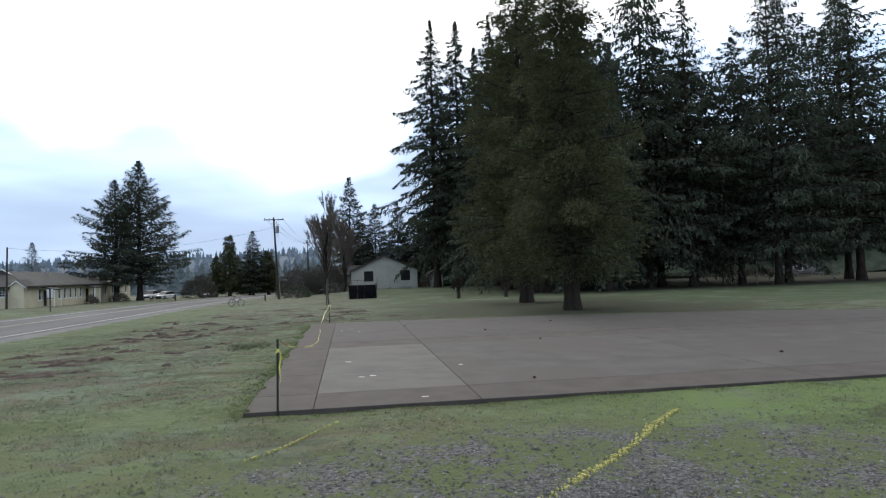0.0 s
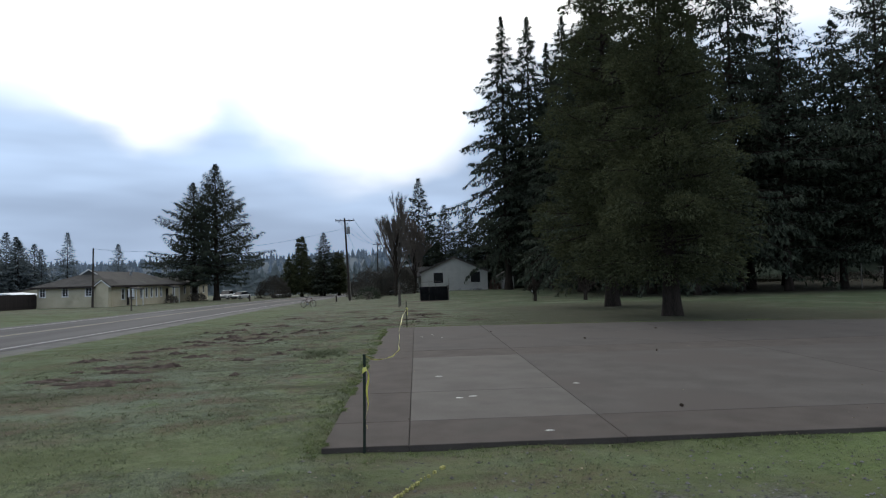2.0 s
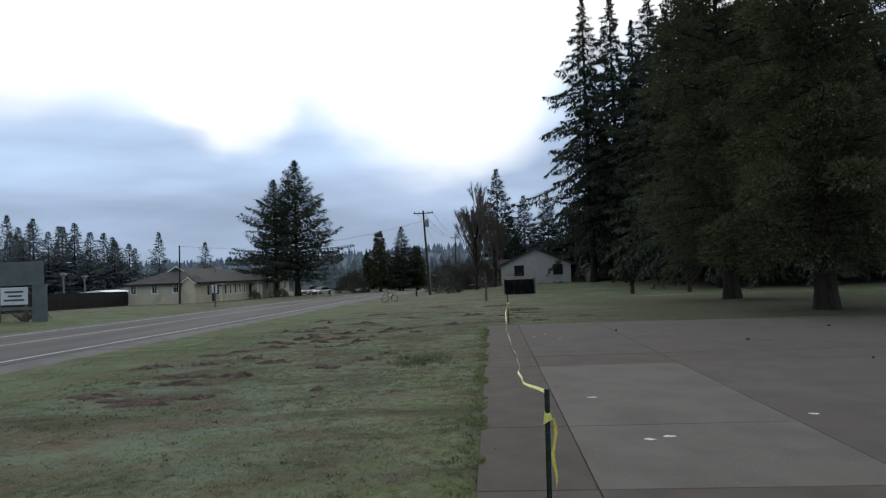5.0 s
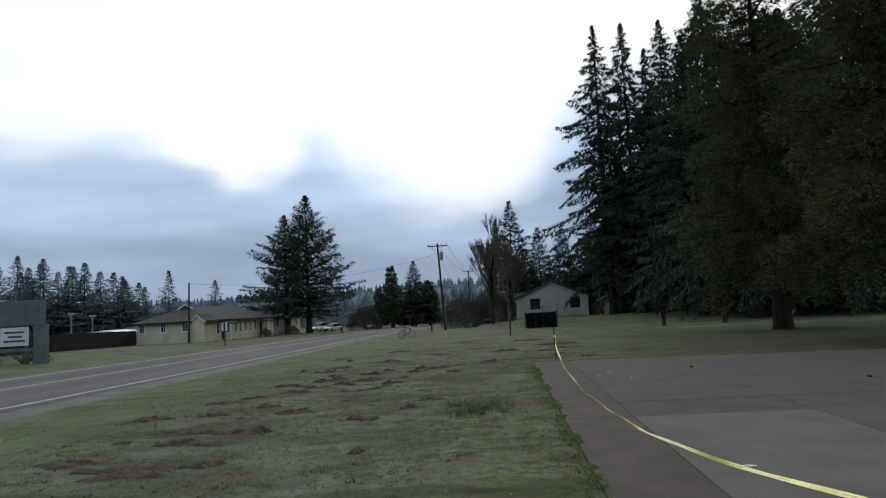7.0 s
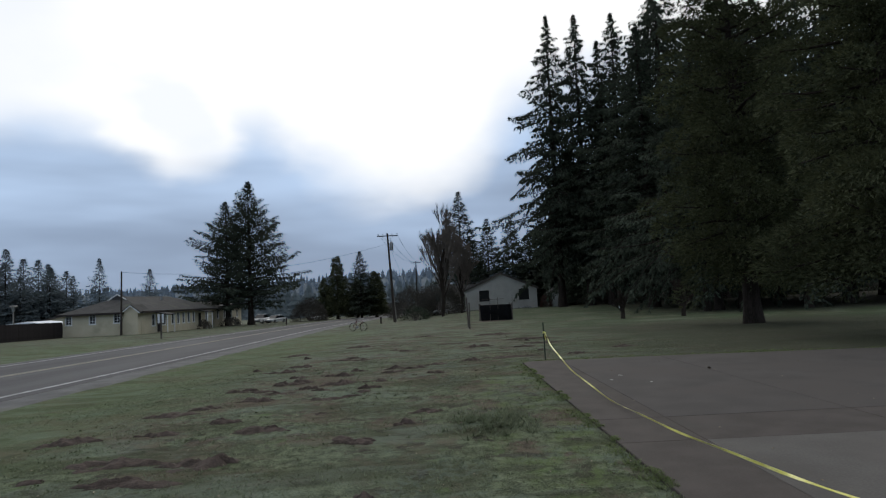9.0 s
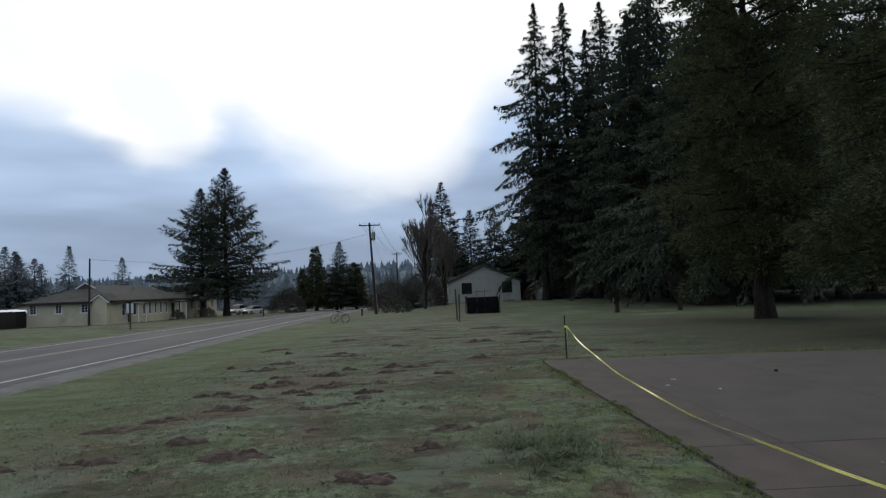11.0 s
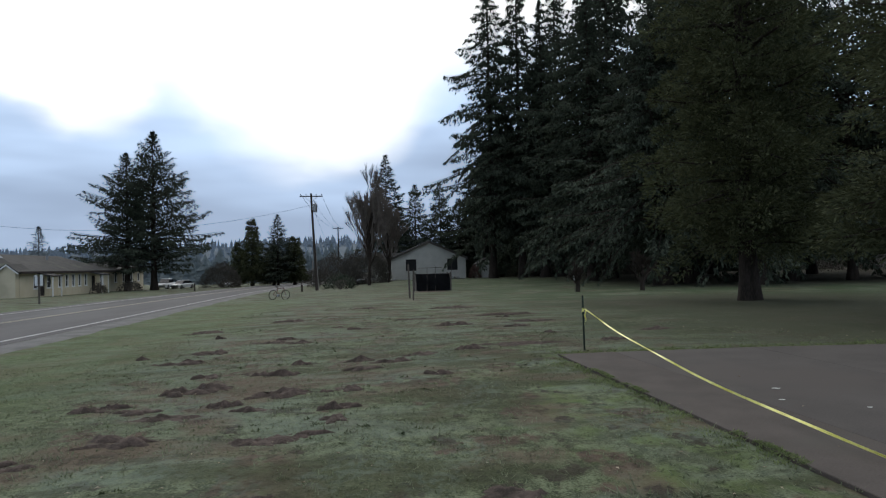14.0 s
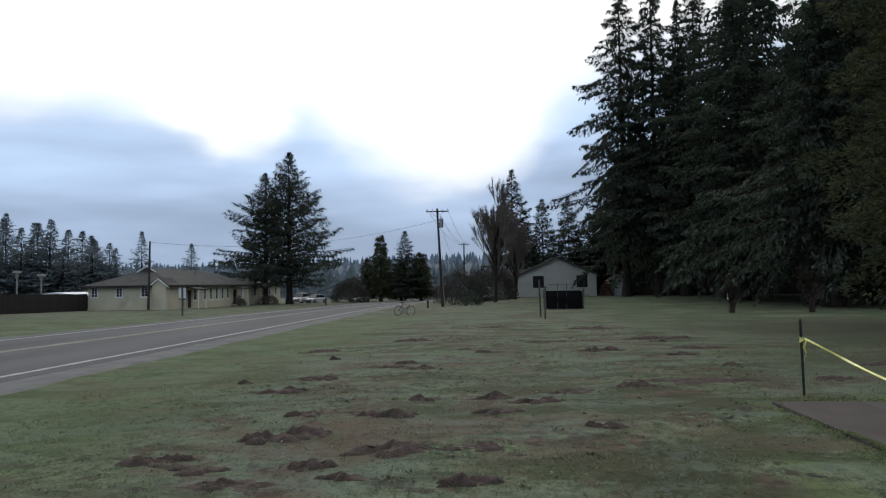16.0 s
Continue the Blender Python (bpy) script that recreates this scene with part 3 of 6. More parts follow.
def paint_line(a, b, width, dabs):
    bm = bmesh.new()
    n = dabs
    for i in range(n):
        for k in range(6 if noise.noise((i * 0.16, width * 90, 0)) > -0.22 else 2):
            s = (i + rng.random()) / n
            x, y = a[0] + (b[0] - a[0]) * s + 0.06 * math.sin(s * 5), a[1] + (b[1] - a[1]) * s
            x, y = x + rng.gauss(0, width * 0.32), y + rng.gauss(0, width * 0.32)
            r, t = rng.uniform(0.006, 0.017), rng.uniform(0, 3)
            pts = [(x + r * math.cos(t + q * 1.2566) * rng.uniform(0.6, 1.2), y + r * math.sin(t + q * 1.2566) * rng.uniform(0.6, 1.2)) for q in range(5)]
            vs = [bm.verts.new((p[0], p[1], terrain(p[0], p[1]) + 0.022 + rng.uniform(0, 0.006))) for p in pts]
            bm.faces.new(vs)
    r = bmesh.ops.extrude_face_region(bm, geom=list(bm.faces))
    bmesh.ops.translate(bm, verts=[v for v in r["geom"] if isinstance(v, bmesh.types.BMVert)], vec=(0, 0, -0.03))
    return tagged(part("painted_line", bm, M_SPRAY), "yellow spray-painted line across grass and gravel", "ground marking", kind="stuff")


paint_line((2.8, -5.2), (5.5, -2.4), 0.095, 62)
paint_line((0.2, -3.3), (1.25, -1.75), 0.035, 13)

# ---- mole mounds ----


def mound(x, y, sx, sy, h, seed):
    """A low crumbly heap of dug-up soil."""
    bm = bmesh.new()
    rings, n = 10, 40
    rows = []
    for k in range(rings):
        f = 1 - k / rings
        row = []
        for i in range(n):
            a = 2 * math.pi * i / n
            w = 1 + 0.75 * noise.noise((math.cos(a) * 1.4 + seed, math.sin(a) * 1.4, 0.2)) + 0.5 * noise.noise((math.cos(a) * 3.6, math.sin(a) * 3.6, seed)) + 0.2 * noise.noise((math.cos(a) * 9, math.sin(a) * 9, seed))
            w = max(w, 0.25)
            px, py = sx * f * w * math.cos(a), sy * f * w * math.sin(a)
            crumb = 1.3 * noise.noise((px * 5, py * 7, seed)) + 0.9 * noise.noise((px * 15, py * 15, seed))
            z = terrain(x + px, y + py) + h * (1 - f ** 2 + (1 - f ** 4) * crumb) - 0.008 - 0.03 * f ** 6
            row.append((px, py, z - terrain(x, y)))
        rows.append(row + row[:1])
    loft(bm, rows)
    top = bm.verts.new((0, 0, h * 0.7))
    bm.verts.ensure_lookup_table()
    last = bm.verts[(rings - 1) * (n + 1): rings * (n + 1)]
    for i in range(n):
        bm.faces.new((last[i], last[i + 1], top))
    bmesh.ops.remove_doubles(bm, verts=bm.verts, dist=0.0005)
    heap = mesh_of("soil_mound", bm, M_SOIL)
    heap.shade_smooth()
    ob = new("soil_mound", heap)
    ob.location = (x, y, terrain(x, y))
    return tagged(ob, "low crumbly heap of dark dug-up soil on the lawn", "soil mound", "mole mounds on the lawn")


# place and half-width of the heaps: those further off, the cluster in the middle of the lawn, the nearest
FAR_MOUNDS = ((-6.11, 18.2, 0.34), (-5.27, 19.8, 0.42), (-4.59, 19.5, 0.34), (-1.94, 25.1, 0.45), (-1.26, 25.1, 0.38), (-0.92, 22.2, 0.40), (1.38, 25.8, 0.75), (1.42, 22.6, 0.55),
              (0.62, 21.1, 0.32), (-0.34, 17.1, 0.68), (-1.28, 16.6, 0.30), (-2.26, 16.3, 0.32), (-3.24, 16.0, 0.26), (-3.0, 33.0, 0.6), (0.4, 31.0, 0.8), (2.2, 56.5, 1.3),
              (-5.4, 26.5, 0.5), (-7.6, 24.0, 0.5), (3.4, 19.0, 0.4), (-6.4, 16.9, 0.35))
MID_MOUNDS = ((-3.22, 14.9, 0.30), (-2.73, 15.5, 0.28), (-4.76, 14.9, 0.28), (-4.39, 14.8, 0.27), (-5.19, 13.9, 0.32), (-5.56, 13.7, 0.28), (-4.25, 13.2, 0.40), (-3.46, 13.2, 0.24),
              (-4.86, 12.7, 0.20), (-4.46, 12.4, 0.20), (-5.32, 12.2, 0.36), (-6.23, 12.9, 0.30), (-5.76, 12.6, 0.24), (-3.55, 12.2, 0.26), (-2.2, 13.9, 0.18), (-5.37, 11.1, 0.40))
NEAR_MOUNDS = ((-6.0, 8.4, 0.28), (-5.3, 9.0, 0.26), (-4.55, 8.3, 0.36), (-4.2, 10.9, 0.28), (-3.85, 11.0, 0.26), (-2.31, 9.2, 0.28), (-5.25, 4.4, 0.62), (-6.3, 4.8, 0.40),
               (-4.72, 6.6, 0.46), (-5.3, 5.9, 0.38), (-4.52, 4.6, 0.28), (-6.6, 10.1, 0.4), (-7.2, 8.2, 0.4), (-5.9, 6.8, 0.5))
MOUNDS = tuple((x, y, w, w * 0.6) for x, y, w in FAR_MOUNDS + MID_MOUNDS + NEAR_MOUNDS)
more = random.Random(15)
MOUNDS += tuple((more.uniform(-7.6, 1.6) if y > 17 else more.uniform(-7.2, -2.6), y, more.uniform(0.10, 0.28), more.uniform(0.08, 0.2)) for y in [5 + 1.1 * k for k in range(19)])
for k, (x, y, sx, sy) in enumerate(MOUNDS):
    mound(x, y, sx * 1.2, sy, 0.032 + 0.028 * rng.random(), k * 1.7)

# ---- stakes and barrier tape ----


def stake(at, height, lean):
    """A steel U-section post with tape tied round it and a loose end hanging down."""
    t = thing("metal_stake", "dark green steel fence stake with yellow tape tied on", "stake", at, lean, "tape stakes")
    bm = bmesh.new()
    for x0, x1, y0, y1 in ((-0.009, 0.009, -0.002, 0.003), (-0.009, -0.006, -0.002, 0.013), (0.006, 0.009, -0.002, 0.013), (-0.015, -0.006, 0.010, 0.013), (0.006, 0.015, 0.010, 0.013)):
        box(bm, x0, x1, y0, y1, -0.15, height)
    for k in range(int(height / 0.09)):
        box(bm, -0.008, 0.008, -0.010, -0.002, 0.05 + k * 0.09, 0.075 + k * 0.09)
    part("post", bm, M_GREENPOST, t)
    bm = bmesh.new()
    for k in range(3):
        r = 0.018 + 0.003 * k
        ring = [[(r * math.cos(a), 0.008 + r * math.sin(a), height - (0.15 if height > 1 else 0.24) - 0.02 * k + dz + 0.015 * math.sin(a + k)) for dz in (0, 0.028)] for a in [i * math.pi / 6 for i in range(13)]]
        loft(bm, ring)
    part("tape_knot", bm, M_TAPE, t, "knotted yellow tape")
    return t


s1 = stake((0.33, -1.19, terrain(0.33, -1.19)), 1.04, 5)
s2 = stake((0.54, 15.72, terrain(0.54, 15.72)), 0.94, -6)
s1.rotation_euler[1], s2.rotation_euler[1] = radians(1.2), radians(-0.6)


def ribbon(points, width, twists, name, parent, label=""):
    """A thin band along a curve that turns about its length."""
    bm = bmesh.new()
    n = len(points)
    rows = []
    for i, p in enumerate(points):
        p = Vector(p)
        d = (Vector(points[min(i + 1, n - 1)]) - Vector(points[max(i - 1, 0)])).normalized()
        side = d.cross(Vector((1, 0, 0))).normalized()
        other = d.cross(side).normalized()
        a = twists(i / (n - 1))
        w = (side * math.cos(a) + other * math.sin(a)) * width / 2
        nrm = (other * math.cos(a) - side * math.sin(a)) * 0.0006
        rows.append([p + w + nrm, p - w + nrm, p - w - nrm, p + w - nrm])
    loft(bm, rows, closed=True)
    bmesh.ops.recalc_face_normals(bm, faces=bm.faces)
    return part(name, bm, M_TAPE, parent, label), rows


def tape_height(y):
    if y < 8.73:
        return 0.037 + 0.93 * ((8.73 - y) / 9.9) ** 1.68
    return 0.037 + 0.626 * ((y - 8.73) / 6.97) ** 1.51


def tape_drift(s):
    return 0.2 * s - 0.046 * math.sin(math.pi * s) + 0.034 * math.sin(2 * math.pi * s) - 0.062 * math.sin(3 * math.pi * s) + 0.012 * math.sin(40 * s)


tape = thing("barrier_tape", "sagging yellow plastic barrier tape tied between stakes", "barrier tape", (0.34, -1.17, 0))
curve = [(tape_drift(s), 16.85 * s, tape_height(-1.17 + 16.85 * s)) for s in [i / 160 for i in range(161)]]


def twist(s):
    return 0.2 + 0.7 * math.sin(s * 9.0) + 0.5 * math.sin(s * 31) + 0.3 * math.sin(s * 77)


band, rows = ribbon(curve, 0.023, twist, "ribbon", tape)
bm = bmesh.new()
for i in range(3, 157, 5):
    # printed words too small to read: short dark bars on both faces
    for k, flip in ((0, 1), (3, -1)):
        a, b = rows[i], rows[i + 1]
        n = ((b[0] - a[0]).cross(a[1] - a[0])).normalized() * 0.0012
        for sgn in (1, -1):
            lo0, lo1 = a[0].lerp(a[1], 0.46) + n * sgn, a[0].lerp(a[1], 0.54) + n * sgn
            hi0, hi1 = b[0].lerp(b[1], 0.46) + n * sgn, b[0].lerp(b[1], 0.54) + n * sgn
            bm.faces.new([bm.verts.new(v) for v in (lo0, lo1, hi1, hi0)])
        break
tagged(part("lettering", bm, M_PRINT, tape, "small black printed bars"), kind="stuff")
for ob, top, length, name in ((s1, 0.88, 0.62, "loose_end"), (s2, 0.70, 0.30, "loose_end")):
    pts = [(0.035 + 0.012 * math.sin(k * 1.1), -0.012 + 0.01 * math.sin(k * 0.7), top - length * k / 12) for k in range(13)]
    bm = bmesh.new()
    loft(bm, [[(x - 0.011, y + 0.012 * math.sin(z * 24), z), (x + 0.011 * math.cos(z * 9), y - 0.012 * math.sin(z * 24), z)] for x, y, z in pts])
    bmesh.ops.solidify(bm, geom=list(bm.faces), thickness=0.001)
    part(name, bm, M_TAPE, ob, "hanging yellow tape end")

# ---- trees ----


def arrays():
    return [], []


def spray(V, F, p, d, up, length, width):
    """A flat pointed twig of foliage: two triangles, folded along its spine."""
    side = d.cross(up)
    if side.length < 1e-4:
        side = Vector((1, 0, 0))
    side = side.normalized() * width
    k = len(V)
    mid = p + d * length * 0.45
    V.extend((tuple(p), tuple(mid + side - up * width * 0.3), tuple(p + d * length), tuple(mid - side - up * width * 0.3)))
    F.append((k, k + 1, k + 2))
    F.append((k, k + 2, k + 3))


def tapered(V, F, pts, radii, sides=8):
    k0 = len(V)
    for i, p in enumerate(pts):
        p = Vector(p)
        d = (Vector(pts[min(i + 1, len(pts) - 1)]) - Vector(pts[max(i - 1, 0)])).normalized()
        a = d.orthogonal().normalized()
        b = d.cross(a)
        for j in range(sides):
            t = 2 * math.pi * j / sides
            V.append(tuple(p + (a * math.cos(t) + b * math.sin(t)) * radii[i]))
    for i in range(len(pts) - 1):
        for j in range(sides):
            F.append((k0 + i * sides + j, k0 + i * sides + (j + 1) % sides, k0 + (i + 1) * sides + (j + 1) % sides, k0 + (i + 1) * sides + j))
    F.append(tuple(k0 + (len(pts) - 1) * sides + j for j in range(sides)))


def trunk_mesh(r, H, radius, lean=0.0, flare=1.5):
    V, F = arrays()
    pts, radii = [], []
    bx, by = r.uniform(-1, 1) * lean, r.uniform(-1, 1) * lean
    for i in range(13):
        s = i / 12
        h = H * s ** 1.3
        pts.append((bx * math.sin(s * 3), by * math.sin(s * 2.4), h - 0.3 * (i == 0)))
        radii.append(radius * (1 - 0.95 * h / H) * (1 + (flare - 1) * math.exp(-h / (radius * 1.2))))
    tapered(V, F, pts, radii, 12)
    return V, F


def fir(name, label, seed, H, R, bare, branches, sprays, size, droop=0.35, ragged=0.35, radius=None, mat=None, category="conifer", power=0.95, shag=0.0, lift=0.16):
    """A fir: straight tapered trunk, whorls of drooping limbs, each hung with flat pointed sprays."""
    r = random.Random(seed)
    t = thing(name, label, category)
    BV, BF = arrays()
    V, F = trunk_mesh(r, H, radius or H * 0.0125, H * 0.004)
    LV, LF = arrays()
    for b in range(branches):
        f = (b + r.random()) / branches
        h = bare + (H - bare) * (1 - (1 - f) ** 1.25) if b > 3 else bare * r.uniform(0.85, 1.1)
        rel = (h - bare) / (H - bare)
        reach = R * (1 - rel) ** power * min(1.0, 0.6 + 2.6 * rel) * r.uniform(1 - ragged, 1 + ragged * 0.6) + 0.12
        a = b * 2.39996 + r.uniform(-0.7, 0.7)
        reach *= 1 + 1.0 * ragged * noise.noise((math.cos(a) * 1.2 + seed, math.sin(a) * 1.2, h * 0.16))
        out = Vector((math.cos(a), math.sin(a), 0))
        sag = droop * (1.15 - rel) * r.uniform(0.3, 1.6)
        tip_up = r.uniform(0.05, 0.22)

        def along(s):
            return Vector((0, 0, h)) + out * reach * s + Vector((0, 0, reach * (lift * s - sag * s * s + tip_up * s ** 4 + 1.5 * lift * rel * s)))
        pts = [along(i / 3) for i in range(4)]
        tapered(BV, BF, pts, [0.018 * reach + 0.015] + [0.012 * reach * (1 - i / 3.2) + 0.008 for i in range(1, 4)], 3)
        n = max(4, int(sprays * (0.20 + 0.78 * reach / R)) // 5)
        fine = size * (0.42 + 0.58 * min(1.0, reach / (0.45 * R)))
        hang = (0.35 + shag) * r.uniform(0.6, 1.3)
        for k in range(n):
            s = 0.10 + 0.90 * ((k + r.random()) / n) ** 0.8
            p = along(s)
            d = (along(min(s + 0.04, 1.04)) - p).normalized()
            sidew = Vector((-out.y, out.x, 0)) * (1 if k % 2 else -1)
            q = p + sidew * (1.05 - s) * reach * 0.34 * r.random()
            # a branchlet that leaves the limb sideways and hangs
            w = (d * r.uniform(0.4, 1.0) + sidew * r.uniform(0.1, 0.9) + Vector((0, 0, -hang * r.uniform(0.3, 1.0)))).normalized()
            long = fine * r.uniform(0.6, 2.2) * (1.0 if s < 0.9 else 0.7) * min(1.0, 0.25 + 0.5 * reach)
            for j in range(5):
                e = q + w * long * j / 5 + Vector((r.uniform(-1, 1), r.uniform(-1, 1), r.uniform(-1, 0.4))) * fine * 0.16
                v = (w + Vector((r.uniform(-0.7, 0.7), r.uniform(-0.7, 0.7), r.uniform(-0.6, 0.3)))).normalized()
                spray(LV, LF, e, v, Vector((r.uniform(-0.7, 0.7), r.uniform(-0.7, 0.7), 1)).normalized(), fine * r.uniform(0.6, 1.25), fine * r.uniform(0.14, 0.26))
    for k in range(16):
        spray(LV, LF, Vector((0, 0, H - 0.2 * k * size)), Vector((r.uniform(-0.4, 0.4), r.uniform(-0.4, 0.4), 0.8)).normalized(), Vector((0.3, 0, 1)), size * 0.5, size * 0.07)
    raw_part("trunk", V, F, M_BARK, t, smooth=True)
    tagged(raw_part("branchwork", BV, BF, M_BARK, t, smooth=True), kind="stuff")
    raw_part("crown", LV, LF, mat or M_FIR, t)
    return t


def dense_conifer(name, label, seed, H, R, bare, limbs, per, size, radius, category="conifer", power=0.8):
    """A broad conifer: many limbs that droop and turn up at their ends, each a string of dense billows of foliage."""
    r = random.Random(seed)
    t = thing(name, label, category)
    BV, BF = arrays()
    V, F = trunk_mesh(r, H * 0.95, radius, 0.1, 1.45)
    LV, LF = arrays()
    for c in range(limbs):
        f = (c + r.random()) / limbs
        rel = 1 - (1 - f) ** 0.66
        h = bare + (H - bare) * rel
        a = c * 2.39996 + r.uniform(-0.45, 0.45)
        out = Vector((math.cos(a), math.sin(a), 0))
        lump = 1 + 0.6 * noise.noise((math.cos(a) * 1.4 + seed, math.sin(a) * 1.4, h * 0.3))
        reach = R * (min(1.0, 0.66 + rel * 2.2) * (1 - rel) ** power + 0.03) * lump * r.uniform(0.62, 1.1)
        droop = r.uniform(0.15, 0.5) * (1 - 0.8 * rel)

        def along(s):
            return out * reach * s + Vector((0, 0, h + reach * (0.12 * s - droop * s * s + 0.12 * s ** 5)))
        tapered(BV, BF, [along(i / 3) for i in range(4)], [0.02 * reach + 0.02, 0.014 * reach + 0.015, 0.012 * reach, 0.01], 4)
        across = Vector((-out.y, out.x, 0))
        steps = max(3, int(reach / (0.16 * R)))
        for m in range(steps):
            s = 0.24 + 0.78 * (m + r.random()) / steps
            centre = along(s) + across * r.uniform(-0.34, 0.34) * reach * (1.25 - s) + Vector((0, 0, r.uniform(-0.10, 0.05) * R))
            b = R * r.uniform(0.090, 0.165) * (0.72 + 0.4 * (1 - rel))
            flat = r.uniform(0.6, 0.85)
            for k in range(per if s > 0.45 else per // 2):
                u = Vector((r.gauss(0, 1), r.gauss(0, 1), r.gauss(0.55, 1))).normalized()
                p = centre + Vector((u.x, u.y, u.z * flat)) * b * r.uniform(0.76, 1.06)
                d = (u * 0.55 + out * 0.5 + Vector((r.uniform(-0.5, 0.5), r.uniform(-0.5, 0.5), r.uniform(-0.55, 0.25)))).normalized()
                up = (u + Vector((r.uniform(-0.5, 0.5), r.uniform(-0.5, 0.5), r.uniform(-0.5, 0.5)))).normalized()
                spray(LV, LF, p, d, up, size * r.uniform(0.8, 1.8), size * r.uniform(0.15, 0.30))
    raw_part("trunk", V, F, M_BARK, t, smooth=True)
    tagged(raw_part("branchwork", BV, BF, M_BARK, t, smooth=True), kind="stuff")
    raw_part("crown", LV, LF, M_CEDAR, t)
    return t


def place(ob, x, y, turn=0, scale=1.0, sink=0.0, flat=None):
    ob.matrix_basis = pose(x, y, terrain(x, y) - sink, 0, 0, turn)
    ob.scale = (flat or scale, flat or scale, scale)
    return ob


def repeat(ob, x, y, turn, tall, wide=None, label=""):
    """Another tree of the same kind at its own height and width."""
    c = copy_thing(ob, Matrix.Identity(4))
    place(c, x, y, turn, tall, 0.0, wide or tall)
    return tagged(c, label)


# the two dense trees by the concrete
tree_a = place(dense_conifer("giant_sequoia", "broad dense dark green conifer with a thick flared trunk", 3, 16.2, 4.4, 1.7, 125, 235, 0.122, 0.34, power=0.92), 11.15, 17.5)
tree_b = place(dense_conifer("giant_sequoia", "tall dense conifer whose lower foliage hangs over its trunk", 8, 21.4, 4.8, 2.1, 150, 190, 0.150, 0.38, power=0.60), 12.4, 29.5)

# the tall firs at the edge of the wood
fir_a = place(fir("douglas_fir", "very tall ragged fir with drooping dark limbs", 11, 46.5, 9.6, 7.0, 270, 285, 0.52, 0.50, 0.7, power=1.0, shag=1.2, lift=-0.06), 16.4, 100.0, 40)
fir_b = place(fir("douglas_fir", "very tall fir with a narrow dark crown", 12, 46, 9.2, 6.0, 270, 270, 0.52, 0.42, 0.7, power=0.92, shag=1.1, lift=-0.03), 20.6, 99.0, 10)
fir_c = place(fir("douglas_fir", "tall dark fir with a full crown", 14, 32, 9.6, 4.8, 190, 195, 0.52, 0.5, 0.6, power=0.76, shag=0.9, lift=0.0), 34.6, 58.0, 0, 1.16, 0.0, 1.0)
fir_d = place(fir("douglas_fir", "tall fir with open ragged limbs against the sky", 17, 37, 12.5, 5.5, 170, 215, 0.57, 0.3, 0.5, power=0.85, shag=0.8, lift=0.08), 60.0, 57.0)
WOOD = ((fir_c, 26.5, 50.0, 60, 0.80, 0.70), (fir_c, 20.6, 55.0, 10, 0.72, 0.62), (fir_c, 30.0, 66.0, 77, 1.0, 1.1), (fir_d, 46.0, 52.0, 140, 0.92, 0.8), (fir_d, 38.0, 55.0, 220, 0.85, 0.8),
        (fir_b, 26.8, 100.0, 70, 1.01, 1.1), (fir_a, 23.0, 95.0, 150, 0.86, 1.0), (fir_c, 31.5, 94.0, 200, 1.42, 1.3), (fir_c, 27.0, 80.0, 30, 1.3, 1.15),
        (fir_b, 22.2, 74.0, 210, 0.72, 0.95), (fir_c, 46.0, 58.5, 90, 0.90, 0.95), (fir_c, 40.0, 66.0, 300, 0.95, 1.2), (fir_d, 53.0, 60.0, 80, 0.95, 0.9),
        (fir_d, 66.0, 66.0, 200, 1.05, 1.0), (fir_c, 34.0, 76.0, 15, 1.1, 1.25), (fir_a, 42.0, 84.0, 260, 0.80, 1.0), (fir_c, 50.0, 76.0, 120, 1.0, 1.25),
        (fir_c, 26.0, 60.0, 140, 0.92, 1.05), (fir_c, 22.0, 56.0, 250, 0.80, 0.9), (fir_d, 74.0, 58.0, 300, 1.0, 1.1),
        (fir_a, 44.0, 106.0, 100, 0.85, 1.3))
for ob, x, y, turn, tall, wide in WOOD:
    repeat(ob, x, y, turn, tall, wide)
for ob in [o for o in scene.objects if o.name.startswith("douglas_fir")]:
    tagged(ob, group="firs of the wood")

# firs behind the house
fir_e = place(fir("spruce", "slender pointed conifer standing behind the house", 31, 24, 5.6, 2.0, 180, 90, 0.74, 0.3, 0.35), 1.9, 130.0)
repeat(fir_e, 7.0, 125.0, 50, 0.73, 0.8)
repeat(fir_e, 11.7, 126.0, 110, 0.74, 0.85)
repeat(fir_e, 15.2, 125.0, 200, 0.62, 1.0)
repeat(fir_e, 18.5, 128.0, 20, 0.80, 1.0)
repeat(fir_e, 23.0, 124.0, 300, 0.95, 1.1)
repeat(fir_e, 4.6, 134.0, 250, 0.60, 1.0)
repeat(fir_e, 28.0, 118.0, 80, 1.1, 1.2)

# the paired firs by the building across the road
fir_f = place(fir("spruce", "full dark conifer with layered upswept limbs by the road", 41, 24.6, 9.8, 3.4, 205, 290, 0.44, 0.22, 0.42, shag=0.65, radius=0.5, power=0.92, lift=0.2), -34.9, 110.0)
repeat(fir_f, -39.0, 110.5, 130, 0.87, 0.86, "dark layered conifer beside a taller one")

# round evergreens further down the road
dense_f = place(dense_conifer("cedar", "dark rounded evergreen beside the road", 52, 13.8, 4.0, 1.2, 90, 44, 0.33, 0.35), -25.0, 140.0)
repeat(dense_f, -28.0, 141.0, 70, 0.66, 0.7)
repeat(dense_f, -16.8, 142.0, 160, 0.74, 1.0)
repeat(dense_f, -21.5, 146.0, 260, 0.62, 1.0)
repeat(fir_e, -19.9, 140.0, 80, 0.60, 0.75)

